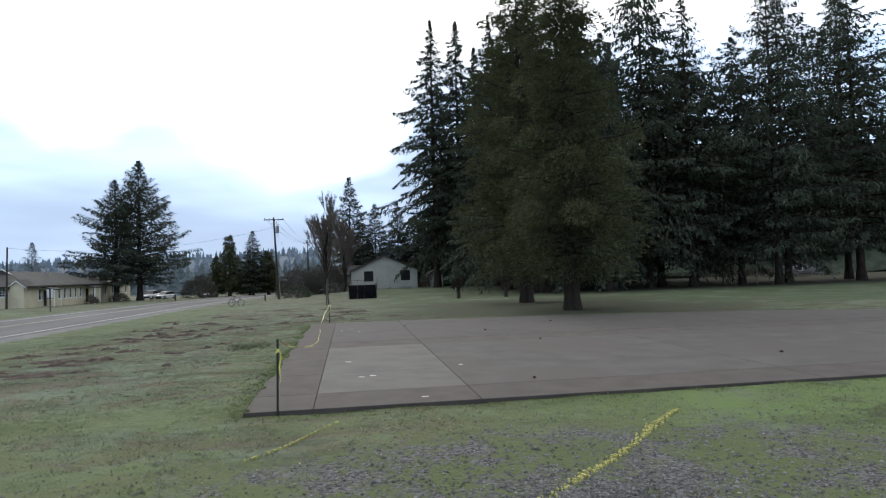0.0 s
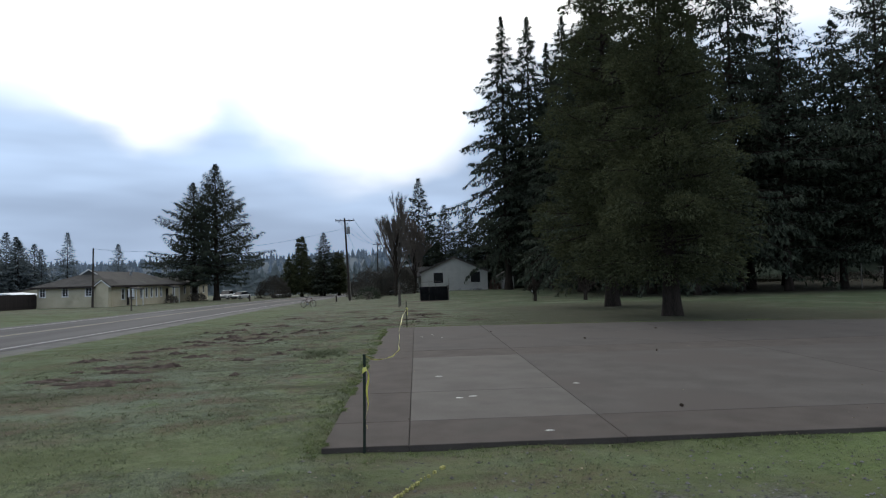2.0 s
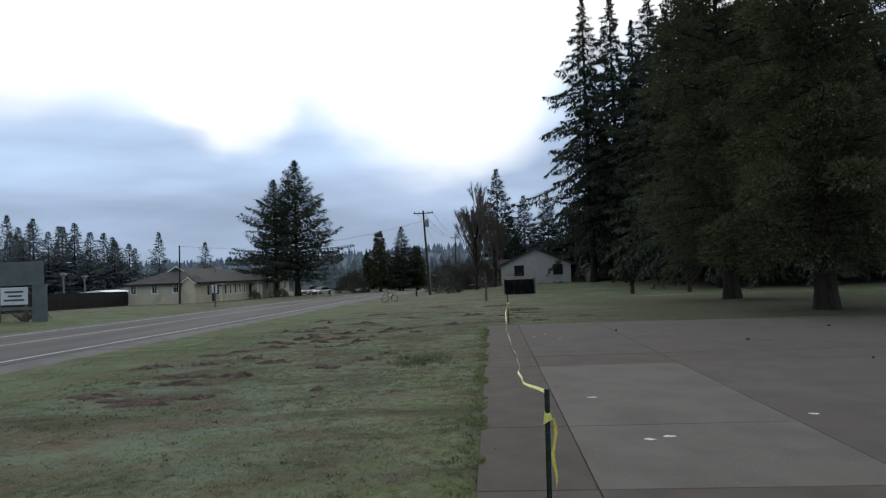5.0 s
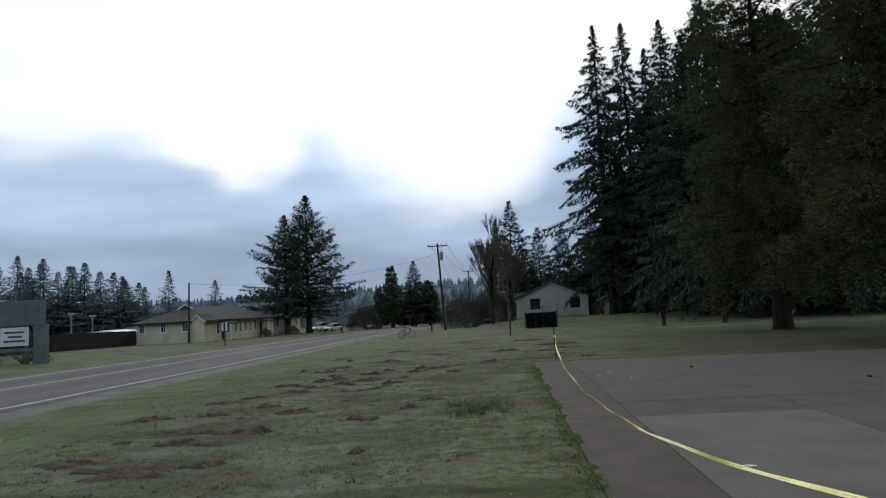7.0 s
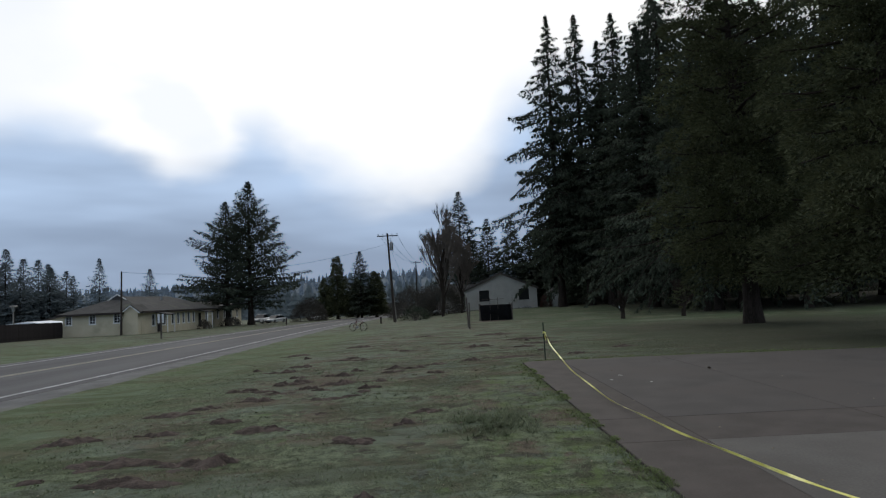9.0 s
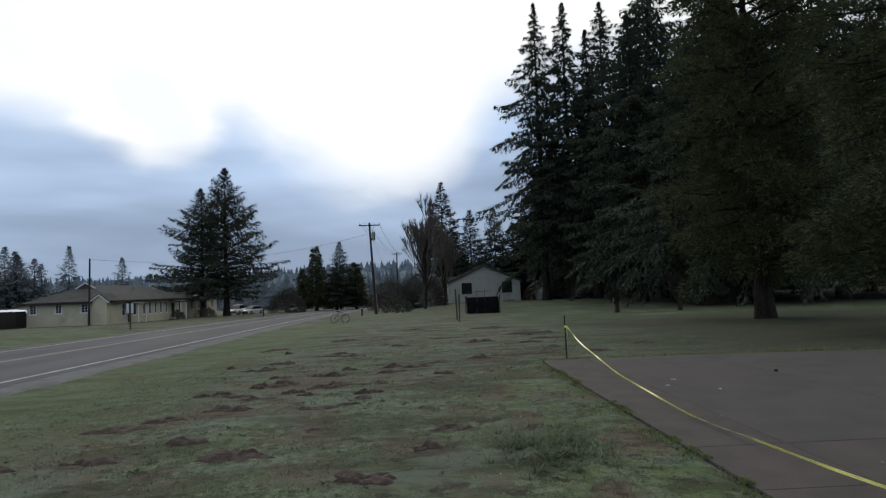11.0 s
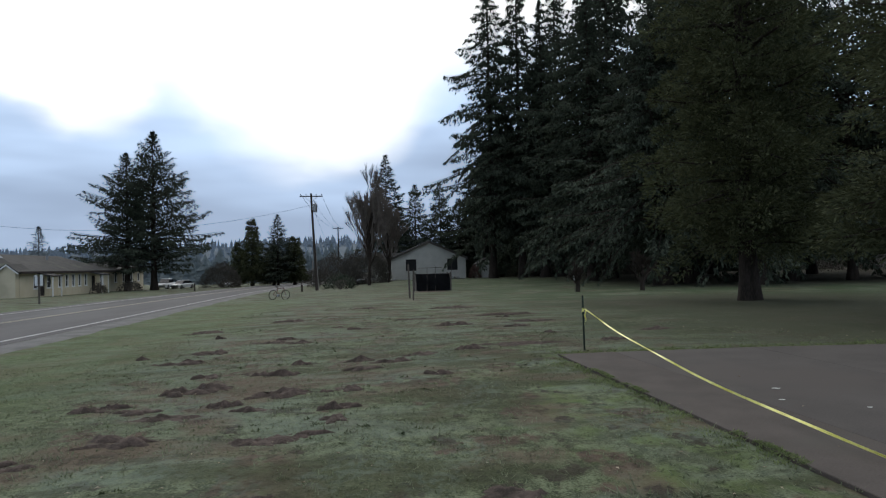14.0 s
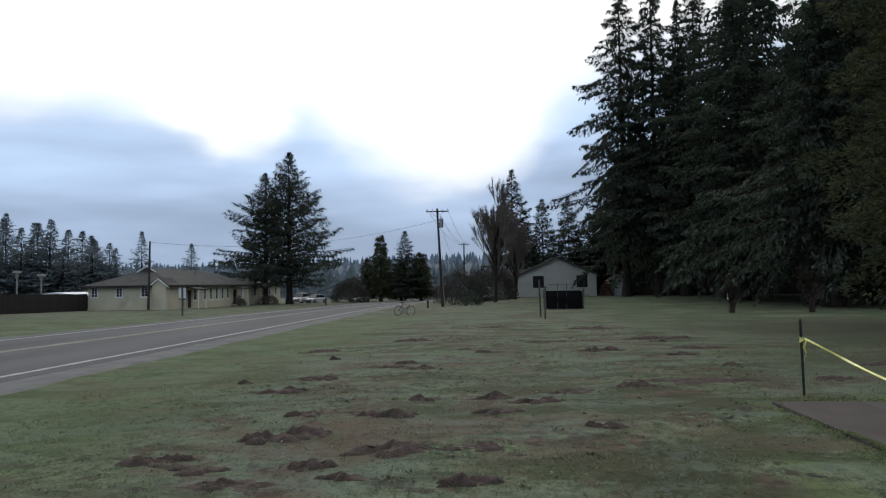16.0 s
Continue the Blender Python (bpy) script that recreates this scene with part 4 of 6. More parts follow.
# conifers behind the building, in the haze-tinted needle colour
fir_g = place(fir("spruce", "conifer in a grove behind the buildings", 36, 24, 6.8, 1.5, 130, 52, 1.05, 0.35, 0.45, mat=M_FAR_HAZED, power=1.2), -119.5, 166.0, 0, 0.7)
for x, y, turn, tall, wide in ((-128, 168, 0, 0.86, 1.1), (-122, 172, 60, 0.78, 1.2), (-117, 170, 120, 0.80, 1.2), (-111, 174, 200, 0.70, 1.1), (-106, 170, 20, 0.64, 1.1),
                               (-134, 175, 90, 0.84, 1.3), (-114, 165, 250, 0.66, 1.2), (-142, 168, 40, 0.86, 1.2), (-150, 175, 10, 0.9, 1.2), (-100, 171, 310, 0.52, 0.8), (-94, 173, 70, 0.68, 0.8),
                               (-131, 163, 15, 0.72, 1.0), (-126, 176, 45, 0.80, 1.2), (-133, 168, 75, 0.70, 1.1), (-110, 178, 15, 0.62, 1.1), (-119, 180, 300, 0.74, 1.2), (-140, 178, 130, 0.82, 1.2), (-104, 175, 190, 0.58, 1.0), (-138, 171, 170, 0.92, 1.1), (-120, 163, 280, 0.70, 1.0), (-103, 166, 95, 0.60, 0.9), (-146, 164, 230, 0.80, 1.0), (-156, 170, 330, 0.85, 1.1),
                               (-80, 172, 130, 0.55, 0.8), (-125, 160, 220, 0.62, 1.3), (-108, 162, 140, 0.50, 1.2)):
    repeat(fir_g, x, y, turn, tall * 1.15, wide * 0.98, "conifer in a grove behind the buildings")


def bare_tree(name, label, seed, H, spread, levels, radius, category="bare tree", twigs=None):
    """A leafless tree: forking tapered limbs down to fine twigs."""
    r = random.Random(seed)
    t = thing(name, label, category)
    V, F = arrays()
    TV, TF = arrays()

    def grow(p, d, length, rad, level):
        q = p + d * length
        mid = p + d * length * 0.5 + Vector((r.uniform(-1, 1), r.uniform(-1, 1), 0)) * length * 0.05
        if level < 2:
            tapered(V, F, [p, mid, q], [rad, rad * 0.85, rad * 0.68], 6)
        else:
            tapered(TV, TF, [p, q] if level > 4 else [p, mid, q], [max(rad * 0.8, 0.010), 0.007] if level > 4 else [max(rad * 0.85, 0.016), max(rad * 0.7, 0.013), 0.010], 3)
        if level >= levels:
            return
        for k in range((3 if level < 4 else 4) if level else (24 if H > 5 else 12)):
            axis = Vector((r.uniform(-1, 1), r.uniform(-1, 1), r.uniform(-0.3, 0.3))).normalized()
            w = (Matrix.Rotation(r.uniform(0.15, 0.55) * spread * (1.0 if level else 1.7), 3, axis) @ d + Vector((0, 0, 0.20))).normalized()
            grow(p.lerp(q, r.uniform(0.5, 1.0) if level else r.uniform(0.32, 1.0)), w, length * (r.uniform(0.58, 0.82) if level else r.uniform(0.24, 0.46)), rad * (0.52 if level < 2 else 0.74), level + 1)
    grow(Vector((0, 0, -0.2)), Vector((0.02, 0, 1)).normalized(), H * 0.55, radius, 0)
    raw_part("trunk", V, F, M_BARK, t, smooth=True)
    tagged(raw_part("twig_mass", TV, TF, twigs or M_TWIG, t), kind="stuff")
    return t


place(bare_tree("bare_tree", "tall leafless deciduous tree beside the pale house", 5, 13.2, 0.60, 6, 0.22), -2.2, 90.0)
place(bare_tree("bare_tree", "leafless many-branched tree beside the pale house", 15, 11.0, 0.62, 6, 0.16), 0.6, 97.0)
place(bare_tree("bare_sapling", "small leafless tree on the lawn before the wood", 9, 2.9, 1.15, 5, 0.17, twigs=M_BARK), 14.9, 45.2)
sapling = place(bare_tree("bare_sapling", "stunted leafless tree with a white tie", 19, 2.3, 1.1, 5, 0.16, twigs=M_BARK), 10.85, 46.1)
part("tie", boxed(-0.24, -0.19, -0.03, 0.03, 0.75, 1.1, bevel=0.01), M_TRIM, sapling, "white tie")
part("tie_stake", rodded((-0.19, 0, -0.1), (-0.17, 0, 1.1), 0.018, 0.014, 6), M_WOOD, sapling)


def shrub(name, label, x, y, w, h, seed, sprays=900, mat=None):
    """A twiggy mound of a bush."""
    r = random.Random(seed)
    t = thing(name, label, "bush")
    V, F = arrays()
    LV, LF = arrays()
    for k in range(34):
        a = r.uniform(0, 6.28)
        d = Vector((math.cos(a) * r.uniform(0.1, 1) * w / 2, math.sin(a) * r.uniform(0.1, 1) * w / 2, h * r.uniform(0.5, 0.95)))
        tapered(V, F, [Vector((0, 0, -0.1)), d * 0.5 + Vector((0, 0, 0.1)), d], [0.03, 0.02, 0.008], 4)
    for k in range(sprays * (3 if h > 2.5 else 1)):
        u = Vector((r.gauss(0, 1), r.gauss(0, 1), abs(r.gauss(0, 1)))).normalized() * r.uniform(0.4, 1.0) ** 0.5
        p = Vector((u.x * w / 2, u.y * w / 2, u.z * h * (0.9 + 0.25 * noise.noise((u.x * 3, u.y * 3, seed)))))
        spray(LV, LF, p, (u + Vector((r.uniform(-0.5, 0.5), r.uniform(-0.5, 0.5), 0.3))).normalized(), Vector((r.random(), r.random(), 1)).normalized(), min(h * 0.16, 0.32), min(h * 0.04, 0.05))
    tagged(raw_part("stem_mass", V, F, M_TWIG, t), kind="stuff")
    raw_part("foliage", LV, LF, mat or M_BUSH, t)
    return place(t, x, y)


shrub("bush", "dark rounded roadside bush", -5.6, 80.0, 3.8, 1.9, 1, mat=M_FIR)
shrub("bush", "russet shrub beside the pale house", 15.1, 108.5, 1.9, 2.3, 21, 900, M_RUSSET)
shrub("bush", "brown leafless thicket behind the roadside", -7.0, 108.0, 9.0, 5.5, 2, 2600)
shrub("bush", "brown leafless thicket beside the pale house", -2.5, 104.0, 8.0, 6.0, 3, 2600)
shrub("bush", "dark shrub at the foot of the conifers", -37.2, 106.0, 3.5, 1.6, 4)
shrub("bush", "brown thicket beyond the parked cars", -27.5, 122.0, 7.0, 4.6, 5, 2000)
shrub("bush", "low shrub in front of the cream building", -36.6, 93.0, 2.0, 1.4, 6, 600)
shrub("bush", "brown thicket along the far road edge", -17.0, 165.0, 22.0, 4.0, 7, 3000)
shrub("bush", "dark undergrowth at the edge of the wood", 34.0, 112.0, 26.0, 4.0, 8, 4000)
shrub("bush", "dark undergrowth between the trunks", 66.0, 90.0, 30.0, 1.5, 9, 4000)

# ---- buildings ----


def wall(bm, m, length, z0, z1, openings, thick=0.2):
    """A wall along x with real openings (u0, u1, z0, z1), built from piers, sills and lintels."""
    u = 0.0
    for a, b, lo, hi in sorted(openings):
        if a > u:
            box(bm, u, a, 0, thick, z0, z1, m)
        if lo > z0:
            box(bm, a, b, 0, thick, z0, lo, m)
        if hi < z1:
            box(bm, a, b, 0, thick, hi, z1, m)
        u = b
    if u < length:
        box(bm, u, length, 0, thick, z0, z1, m)
    return bm


def window(parent, m, a, b, lo, hi, glass, bars=(1, 1), trim=0.07, frame_mat=None):
    """A framed window set in its opening: frame, sill, glazing bars and pane."""
    fm = frame_mat or M_TRIM
    bm = bmesh.new()
    for x0, x1, z0, z1 in ((a - trim, a + 0.03, lo - trim, hi + trim), (b - 0.03, b + trim, lo - trim, hi + trim), (a + 0.03, b - 0.03, hi - 0.03, hi + trim), (a + 0.03, b - 0.03, lo - trim, lo + 0.03)):
        box(bm, x0, x1, -0.03, 0.08, z0, z1, m)
    w = part("window", bm, fm, parent)
    part("pane", boxed(a + 0.02, b - 0.02, 0.085, 0.1, lo + 0.02, hi - 0.02, m), glass, w)
    if bars != (1, 1):
        bm = bmesh.new()
        for i in range(1, bars[0]):
            x = a + (b - a) * i / bars[0]
            box(bm, x - 0.02, x + 0.02, 0.05, 0.08, lo, hi, m)
        for i in range(1, bars[1]):
            z = lo + (hi - lo) * i / bars[1]
            box(bm, a, b, 0.046, 0.076, z - 0.02, z + 0.02, m)
        part("glazing_bar", bm, fm, w)
    part("sill", boxed(a - trim - 0.03, b + trim + 0.03, -0.09, 0.0, lo - trim - 0.05, lo - trim, m), fm, w)
    return w


def door(parent, m, a, b, lo, hi, mat):
    d = part("door", boxed(a + 0.03, b - 0.03, 0.06, 0.11, lo, hi - 0.03, m, bevel=0.01), mat, parent)
    part("handle", boxed(b - 0.16, b - 0.11, 0.02, 0.06, lo + 0.95, lo + 1.03, m), M_STEEL, d)
    return d


def side(x, y, z, turn):
    return pose(x, y, z, 0, 0, turn)


def gable_roof(parent, w, d, ze, zr, over=0.28, thick=0.14, mat=None):
    """Two sloping leaves with the ridge along y, over a block that is w wide and d deep from its front left corner."""
    slope = (zr - ze) / (w / 2)
    for sgn in (-1, 1):
        edge = w / 2 + sgn * (w / 2 + over)
        c = [(edge, -over, ze - slope * over + 0.1), (w / 2, -over, zr + 0.1), (w / 2, d + over, zr + 0.1), (edge, d + over, ze - slope * over + 0.1)]
        if sgn > 0:
            c = c[::-1]
        part("roof", sheet(bmesh.new(), c[::-1], thick), mat or M_ROOF, parent)
    bm = bmesh.new()
    for sgn in (-1, 1):
        edge = w / 2 + sgn * (w / 2 + over)
        a, b = Vector((edge, -over - 0.02, ze - slope * over - 0.02)), Vector((w / 2, -over - 0.02, zr - 0.02))
        loft(bm, [[a + Vector((0, 0, -0.09)), a + Vector((0, 0, 0.11)), a + Vector((0, -0.03, 0.11)), a + Vector((0, -0.03, -0.09))],
                  [b + Vector((0, 0, -0.09)), b + Vector((0, 0, 0.11)), b + Vector((0, -0.03, 0.11)), b + Vector((0, -0.03, -0.09))]], closed=True)
    part("fascia", bm, M_WOOD if not mat else mat, parent)


def gable_house(name, label, at, w, d, ze, zr, walls, front, lefts=(), rights=(), glass=None, bars=(1, 1), doors=(), turn=0, roof=None, door_mat=None, trim=None):
    t = thing(name, label, "house", at, turn)
    openings = [*front, *doors]
    part("wall", wall(bmesh.new(), side(0, 0, 0, 0), w, -0.4, ze, openings), walls, t)
    for y in (0.0, d - 0.2):
        tri = [(0, y, ze), (w, y, ze), (w / 2, y, zr)]
        bm = loft(bmesh.new(), [[(x, yy + dy, z) for x, yy, z in tri] for dy in (0, 0.2)], closed=True)
        bmesh.ops.recalc_face_normals(bm, faces=bm.faces)
        part("gable", bm, walls, t)
    part("wall", wall(bmesh.new(), side(0, d, 0, -90), d - 0.2, -0.4, ze, lefts), walls, t)
    part("wall", wall(bmesh.new(), side(w, 0.2, 0, 90), d - 0.2, -0.4, ze, rights), walls, t)
    part("wall", wall(bmesh.new(), side(w - 0.2, d, 0, 180), w - 0.4, -0.4, ze, ()), walls, t)
    gable_roof(t, w, d, ze, zr, mat=roof)
    for o in front:
        window(t, side(0, 0, 0, 0), *o, glass or M_GLASS, bars, frame_mat=trim)
    for o in lefts:
        window(t, side(0, d, 0, -90), *o, glass or M_GLASS, bars, frame_mat=trim)
    for o in rights:
        window(t, side(w, 0.2, 0, 90), *o, glass or M_GLASS, bars, frame_mat=trim)
    for o in doors:
        door(t, side(0, 0, 0, 0), *o, door_mat or M_TRIM)
    part("floor_slab", boxed(0.2, w - 0.2, 0.2, d - 0.2, -0.3, 0.02), M_CONCRETE, t)
    return t


HZ = -1.07
house = gable_house("house", "pale one-storey gabled house with two dark windows", (1.85, 112, HZ), 11.6, 9.0, 3.35, 5.9, M_SIDING,
                    [(2.15, 3.85, 1.45, 3.3), (8.65, 10.35, 1.45, 3.3)], lefts=[(2.2, 3.4, 1.1, 2.3), (6, 7.2, 1.1, 2.3)], glass=M_SCREEN, trim=M_SIDING)
for x in (-0.03, 11.51):
    part("corner_board", boxed(x, x + 0.12, -0.03, 0.1, -0.2, 3.3), M_SIDING, house)
part("foundation", boxed(-0.05, 11.65, -0.05, 0.0, -0.4, 0.12), M_CONCRETE, house)
for x in (-1.6, -0.7):
    part("porch_post", boxed(x, x + 0.14, 3.4, 3.54, -0.6, 2.4), M_TRIM, house)
part("porch_roof", sheet(bmesh.new(), [(-1.9, 3.0, 2.35), (0.0, 3.0, 2.75), (0.0, 6.6, 2.75), (-1.9, 6.6, 2.35)], 0.12), M_ROOF, house)
part("wing", boxed(-3.2, -0.05, 6.8, 12.0, -0.8, 2.7), M_SIDING, house)
for sgn in (-1, 1):
    y0 = 9.4 + sgn * 3.2
    c = [(-3.7, 9.4, 4.4), (5.0, 9.4, 4.4), (5.0, y0, 2.6), (-3.7, y0, 2.6)]
    part("wing_roof", sheet(bmesh.new(), c if sgn < 0 else c[::-1], 0.14), M_ROOF, house)

house.scale = (1.061, 1.061, 1.061)

gable_house("shed", "small pale garden shed with a white door", (16.0, 110, terrain(17, 110)), 2.75, 3.0, 2.3, 3.1, M_SIDING, [], doors=[(0.55, 1.75, 0.05, 2.15)])
gable_house("house", "small pale gabled house seen between house and trees", (17.5, 138, terrain(18, 138)), 5.5, 8.0, 2.6, 4.3, M_STUCCOGREY, [(2.6, 3.8, 1.0, 2.2)])
gable_house("outbuilding", "long low pale building behind the tree trunks", (29.0, 128, terrain(40, 128)), 22.0, 7.0, 2.3, 2.9, M_STUCCOGREY,
            [(2 + 3.2 * k, 3.4 + 3.2 * k, 0.4, 1.9) for k in range(6)], glass=M_SCREEN)
gable_house("outbuilding", "pale building glimpsed behind the wood", (84.0, 104, terrain(86, 104)), 7.0, 5.0, 1.9, 2.4, M_STUCCOGREY, [(2, 3.4, 0.8, 1.6)], turn=-30)

# cream building across the road
CZ = -1.0
cream = thing("clinic_building", "long low cream building with a brown hipped roof", "building", (-47.6, 77, CZ))
W, D, ZE, ZR = 9.4, 24.0, 2.78, 4.75
FRONT = [(0.35, 1.05, 1.5, 2.72), (3.2, 3.9, 1.5, 2.72), (6.1, 6.85, 1.5, 2.72)]
EAST = [(2.6, 3.5, 0.9, 2.3), (5.6, 6.5, 0.9, 2.3), (8.4, 9.1, 0.9, 2.3), (10.2, 10.9, 0.9, 2.3), (12.0, 12.7, 0.9, 2.3), (13.8, 14.5, 0.9, 2.3), (15.6, 16.3, 0.9, 2.3), (20.6, 21.6, 0.9, 2.3)]
EDOOR = [(4.1, 5.1, 0.05, 2.1), (17.8, 19.0, 0.05, 2.1)]
part("wall", wall(bmesh.new(), side(0, 0, 0, 0), W, -0.5, ZE, FRONT), M_CREAM, cream)
part("wall", wall(bmesh.new(), side(W, 0.2, 0, 90), D - 0.2, -0.7, ZE, EAST + EDOOR), M_CREAM, cream)
part("wall", wall(bmesh.new(), side(0, D, 0, -90), D - 0.2, -0.7, ZE, ()), M_CREAM, cream)
part("wall", wall(bmesh.new(), side(W - 0.2, D, 0, 180), W - 0.4, -0.7, ZE, ()), M_CREAM, cream)
for o in FRONT:
    window(cream, side(0, 0, 0, 0), *o, M_GLASS, (2, 4))
for o in EAST:
    window(cream, side(W, 0.2, 0, 90), *o, M_GLASS, (1, 2))
for o in EDOOR:
    door(cream, side(W, 0.2, 0, 90), *o, M_FENCE)
o = 0.55
ze, zr = ZE - 0.05, ZR
A, B, C, E = (-o, -o, ze), (W + o, -o, ze), (W + o, D + o, ze), (-o, D + o, ze)
R0, R1 = (W / 2, 4.9, zr), (W / 2, D - 4.9, zr)
for c in ((A, B, R0), (B, C, R1, R0), (C, E, R1), (E, A, R0, R1)):
    part("roof", sheet(bmesh.new(), c, 0.14), M_ROOF, cream)
bm = bmesh.new()
for x0, x1, y0, y1 in ((-o, W + o, -o - 0.03, -o), (W + o, W + o + 0.03, -o, D + o), (-o - 0.03, -o, -o, D + o)):
    box(bm, x0, x1, y0, y1, ze - 0.22, ze + 0.02)
part("fascia", bm, M_FENCE, cream)
part("ceiling", boxed(0.2, W - 0.2, 0.2, D - 0.2, ZE - 0.1, ZE - 0.02), M_TRIM, cream)
# small ventilation gable at the ridge
bm = bmesh.new()
loft(bm, [[(W / 2 - 1.1, y, zr - 0.55), (W / 2 + 1.1, y, zr - 0.55), (W / 2, y, zr + 0.12)] for y in (3.7, 5.2)], closed=True)
bmesh.ops.recalc_face_normals(bm, faces=bm.faces)
part("vent_gable", bm, M_ROOF, cream)
bm = bmesh.new()
for sgn in (-1, 1):
    a, b = Vector((W / 2 + sgn * 1.25, 3.66, zr - 0.58)), Vector((W / 2, 3.66, zr + 0.18))
    loft(bm, [[a, a + Vector((0, 0, 0.13)), a + Vector((0, -0.04, 0.13)), a + Vector((0, -0.04, 0))], [b, b + Vector((0, 0, 0.13)), b + Vector((0, -0.04, 0.13)), b + Vector((0, -0.04, 0))]], closed=True)
part("bargeboard", bm, M_TRIM, cream)
# entrance gable at the corner
part("porch_wall", boxed(7.75, 9.35, -0.8, -0.004, -0.4, 2.7), M_CREAM, cream)
bm = bmesh.new()
loft(bm, [[(7.65, y, 2.7), (9.45, y, 2.7), (8.55, y, 3.4)] for y in (-0.8, 1.8)], closed=True)
bmesh.ops.recalc_face_normals(bm, faces=bm.faces)
part("porch_gable", bm, M_CREAM, cream)
for sgn in (-1, 1):
    c = [(8.55 + sgn * 1.15, -1.0, 2.6), (8.55, -1.0, 3.5), (8.55, 2.0, 3.5), (8.55 + sgn * 1.15, 2.0, 2.6)]
    part("porch_roof", sheet(bmesh.new(), c if sgn > 0 else c[::-1], 0.1), M_ROOF, cream)
    a, b = Vector((8.55 + sgn * 1.17, -1.004, 2.44)), Vector((8.55, -1.004, 3.36))
    rise, out = Vector((0, 0, 0.15)), Vector((0, -0.04, 0))
    bm = loft(bmesh.new(), [[q, q + rise, q + rise + out, q + out] for q in (a, b)], closed=True)
    part("bargeboard", bm, M_TRIM, cream)
for y in (4.0, 17.6):
    c = [(W, y - 0.5, 2.6), (W + 1.7, y - 0.5, 2.25), (W + 1.7, y + 2.0, 2.25), (W, y + 2.0, 2.6)]
    part("door_canopy", sheet(bmesh.new(), c, 0.12), M_ROOF, cream)
    for yy in (y - 0.35, y + 1.75):
        part("canopy_post", boxed(W + 1.5, W + 1.6, yy, yy + 0.1, -0.6, 2.2), M_TRIM, cream)
for k, (x, y, z) in enumerate(((3.4, 7.5, 4.6), (6.2, 13.0, 4.7), (3.0, 18.0, 4.5))):
    part("roof_vent", rodded((x, y, z - 0.8), (x, y, z), 0.14, 0.14, 10), M_STEEL, cream)

# a lower rear wing, set back behind the conifers
part("wall", wall(bmesh.new(), side(6.6, 28.2, 0, 90), 19.0, -1.2, 2.5, [(2.2, 3.1, 0.9, 2.2), (5.6, 6.5, 0.9, 2.2), (9.0, 9.9, 0.9, 2.2), (12.6, 13.5, 0.9, 2.2), (16.0, 16.9, 0.9, 2.2)]), M_CREAM, cream)
part("wall", boxed(-0.4, 6.6, 28.0, 28.2, -1.2, 2.5), M_CREAM, cream)
part("wall", boxed(-0.4, 6.4, 47.0, 47.2, -1.2, 2.5), M_CREAM, cream)
part("wall", boxed(-0.4, -0.2, 28.2, 47.0, -1.2, 2.5), M_CREAM, cream)
for a in (2.2, 5.6, 9.0, 12.6, 16.0):
    window(cream, side(6.6, 28.2, 0, 90), a, a + 0.9, 0.9, 2.2, M_GLASS, (1, 2))
for c in ([(-0.9, 27.5, 2.45), (3.1, 27.5, 3.9), (3.1, 47.7, 3.9), (-0.9, 47.7, 2.45)], [(7.1, 47.7, 2.45), (3.1, 47.7, 3.9), (3.1, 27.5, 3.9), (7.1, 27.5, 2.45)]):
    part("wing_roof", sheet(bmesh.new(), c[::-1], 0.14), M_ROOF, cream)
for y in (28.0, 47.0):
    bm = loft(bmesh.new(), [[(-0.4, y + dy, 2.5), (6.6, y + dy, 2.5), (3.1, y + dy, 3.72)] for dy in (0, 0.2)], closed=True)
    bmesh.ops.recalc_face_normals(bm, faces=bm.faces)
    part("wing_gable", bm, M_CREAM, cream)

# low white-roofed shed and wall behind the fence
gable_house("carport", "low shed with a bright white metal roof", (-66.5, 93, -1.4), 8.0, 6.0, 1.75, 2.2, M_WOOD, [(2, 3, 0.4, 1.3)], roof=M_WHITEROOF)
gable_house("house", "low tan house behind the dark fence", (-68.0, 104, -1.6), 11.0, 7.0, 2.2, 3.4, M_CREAM, [(3, 4.2, 0.8, 1.8)])

# ---- fence ----
fence = thing("fence", "solid dark brown board fence beside the cream building", "fence", (-49.6, 40, 0))
BOARD = mesh_of("board", boxed(0.006, 37.05 / 256 - 0.006, -0.02, 0.0, 0.0, 1.88), M_FENCE)
n = 16
for k in range(n):
    a, b = k / n, (k + 1) / n
    xa, ya, xb, yb = 1.9 * a, 37.0 * a, 1.9 * b, 37.0 * b
    z = terrain(-49, 40 + ya) - 0.1
    ang = math.degrees(math.atan2(yb - ya, xb - xa))
    m = pose(xa, ya, z, 0, 0, ang)
    L = math.hypot(xb - xa, yb - ya)
    for q in range(16):
        ob = new("board", BOARD)
        ob.parent = fence
        ob.matrix_basis = m @ pose(q * L / 16, -0.006 * (q % 2), 0.05 + 0.012 * (q % 3))
    part("post", boxed(-0.06, 0.06, 0.004, 0.12, -0.2, 1.98, m), M_FENCE, fence)
    part("rail", boxed(0.06, L - 0.06, 0.004, 0.05, 1.5, 1.6, m), M_FENCE, fence)

# ---- poles and wires ----


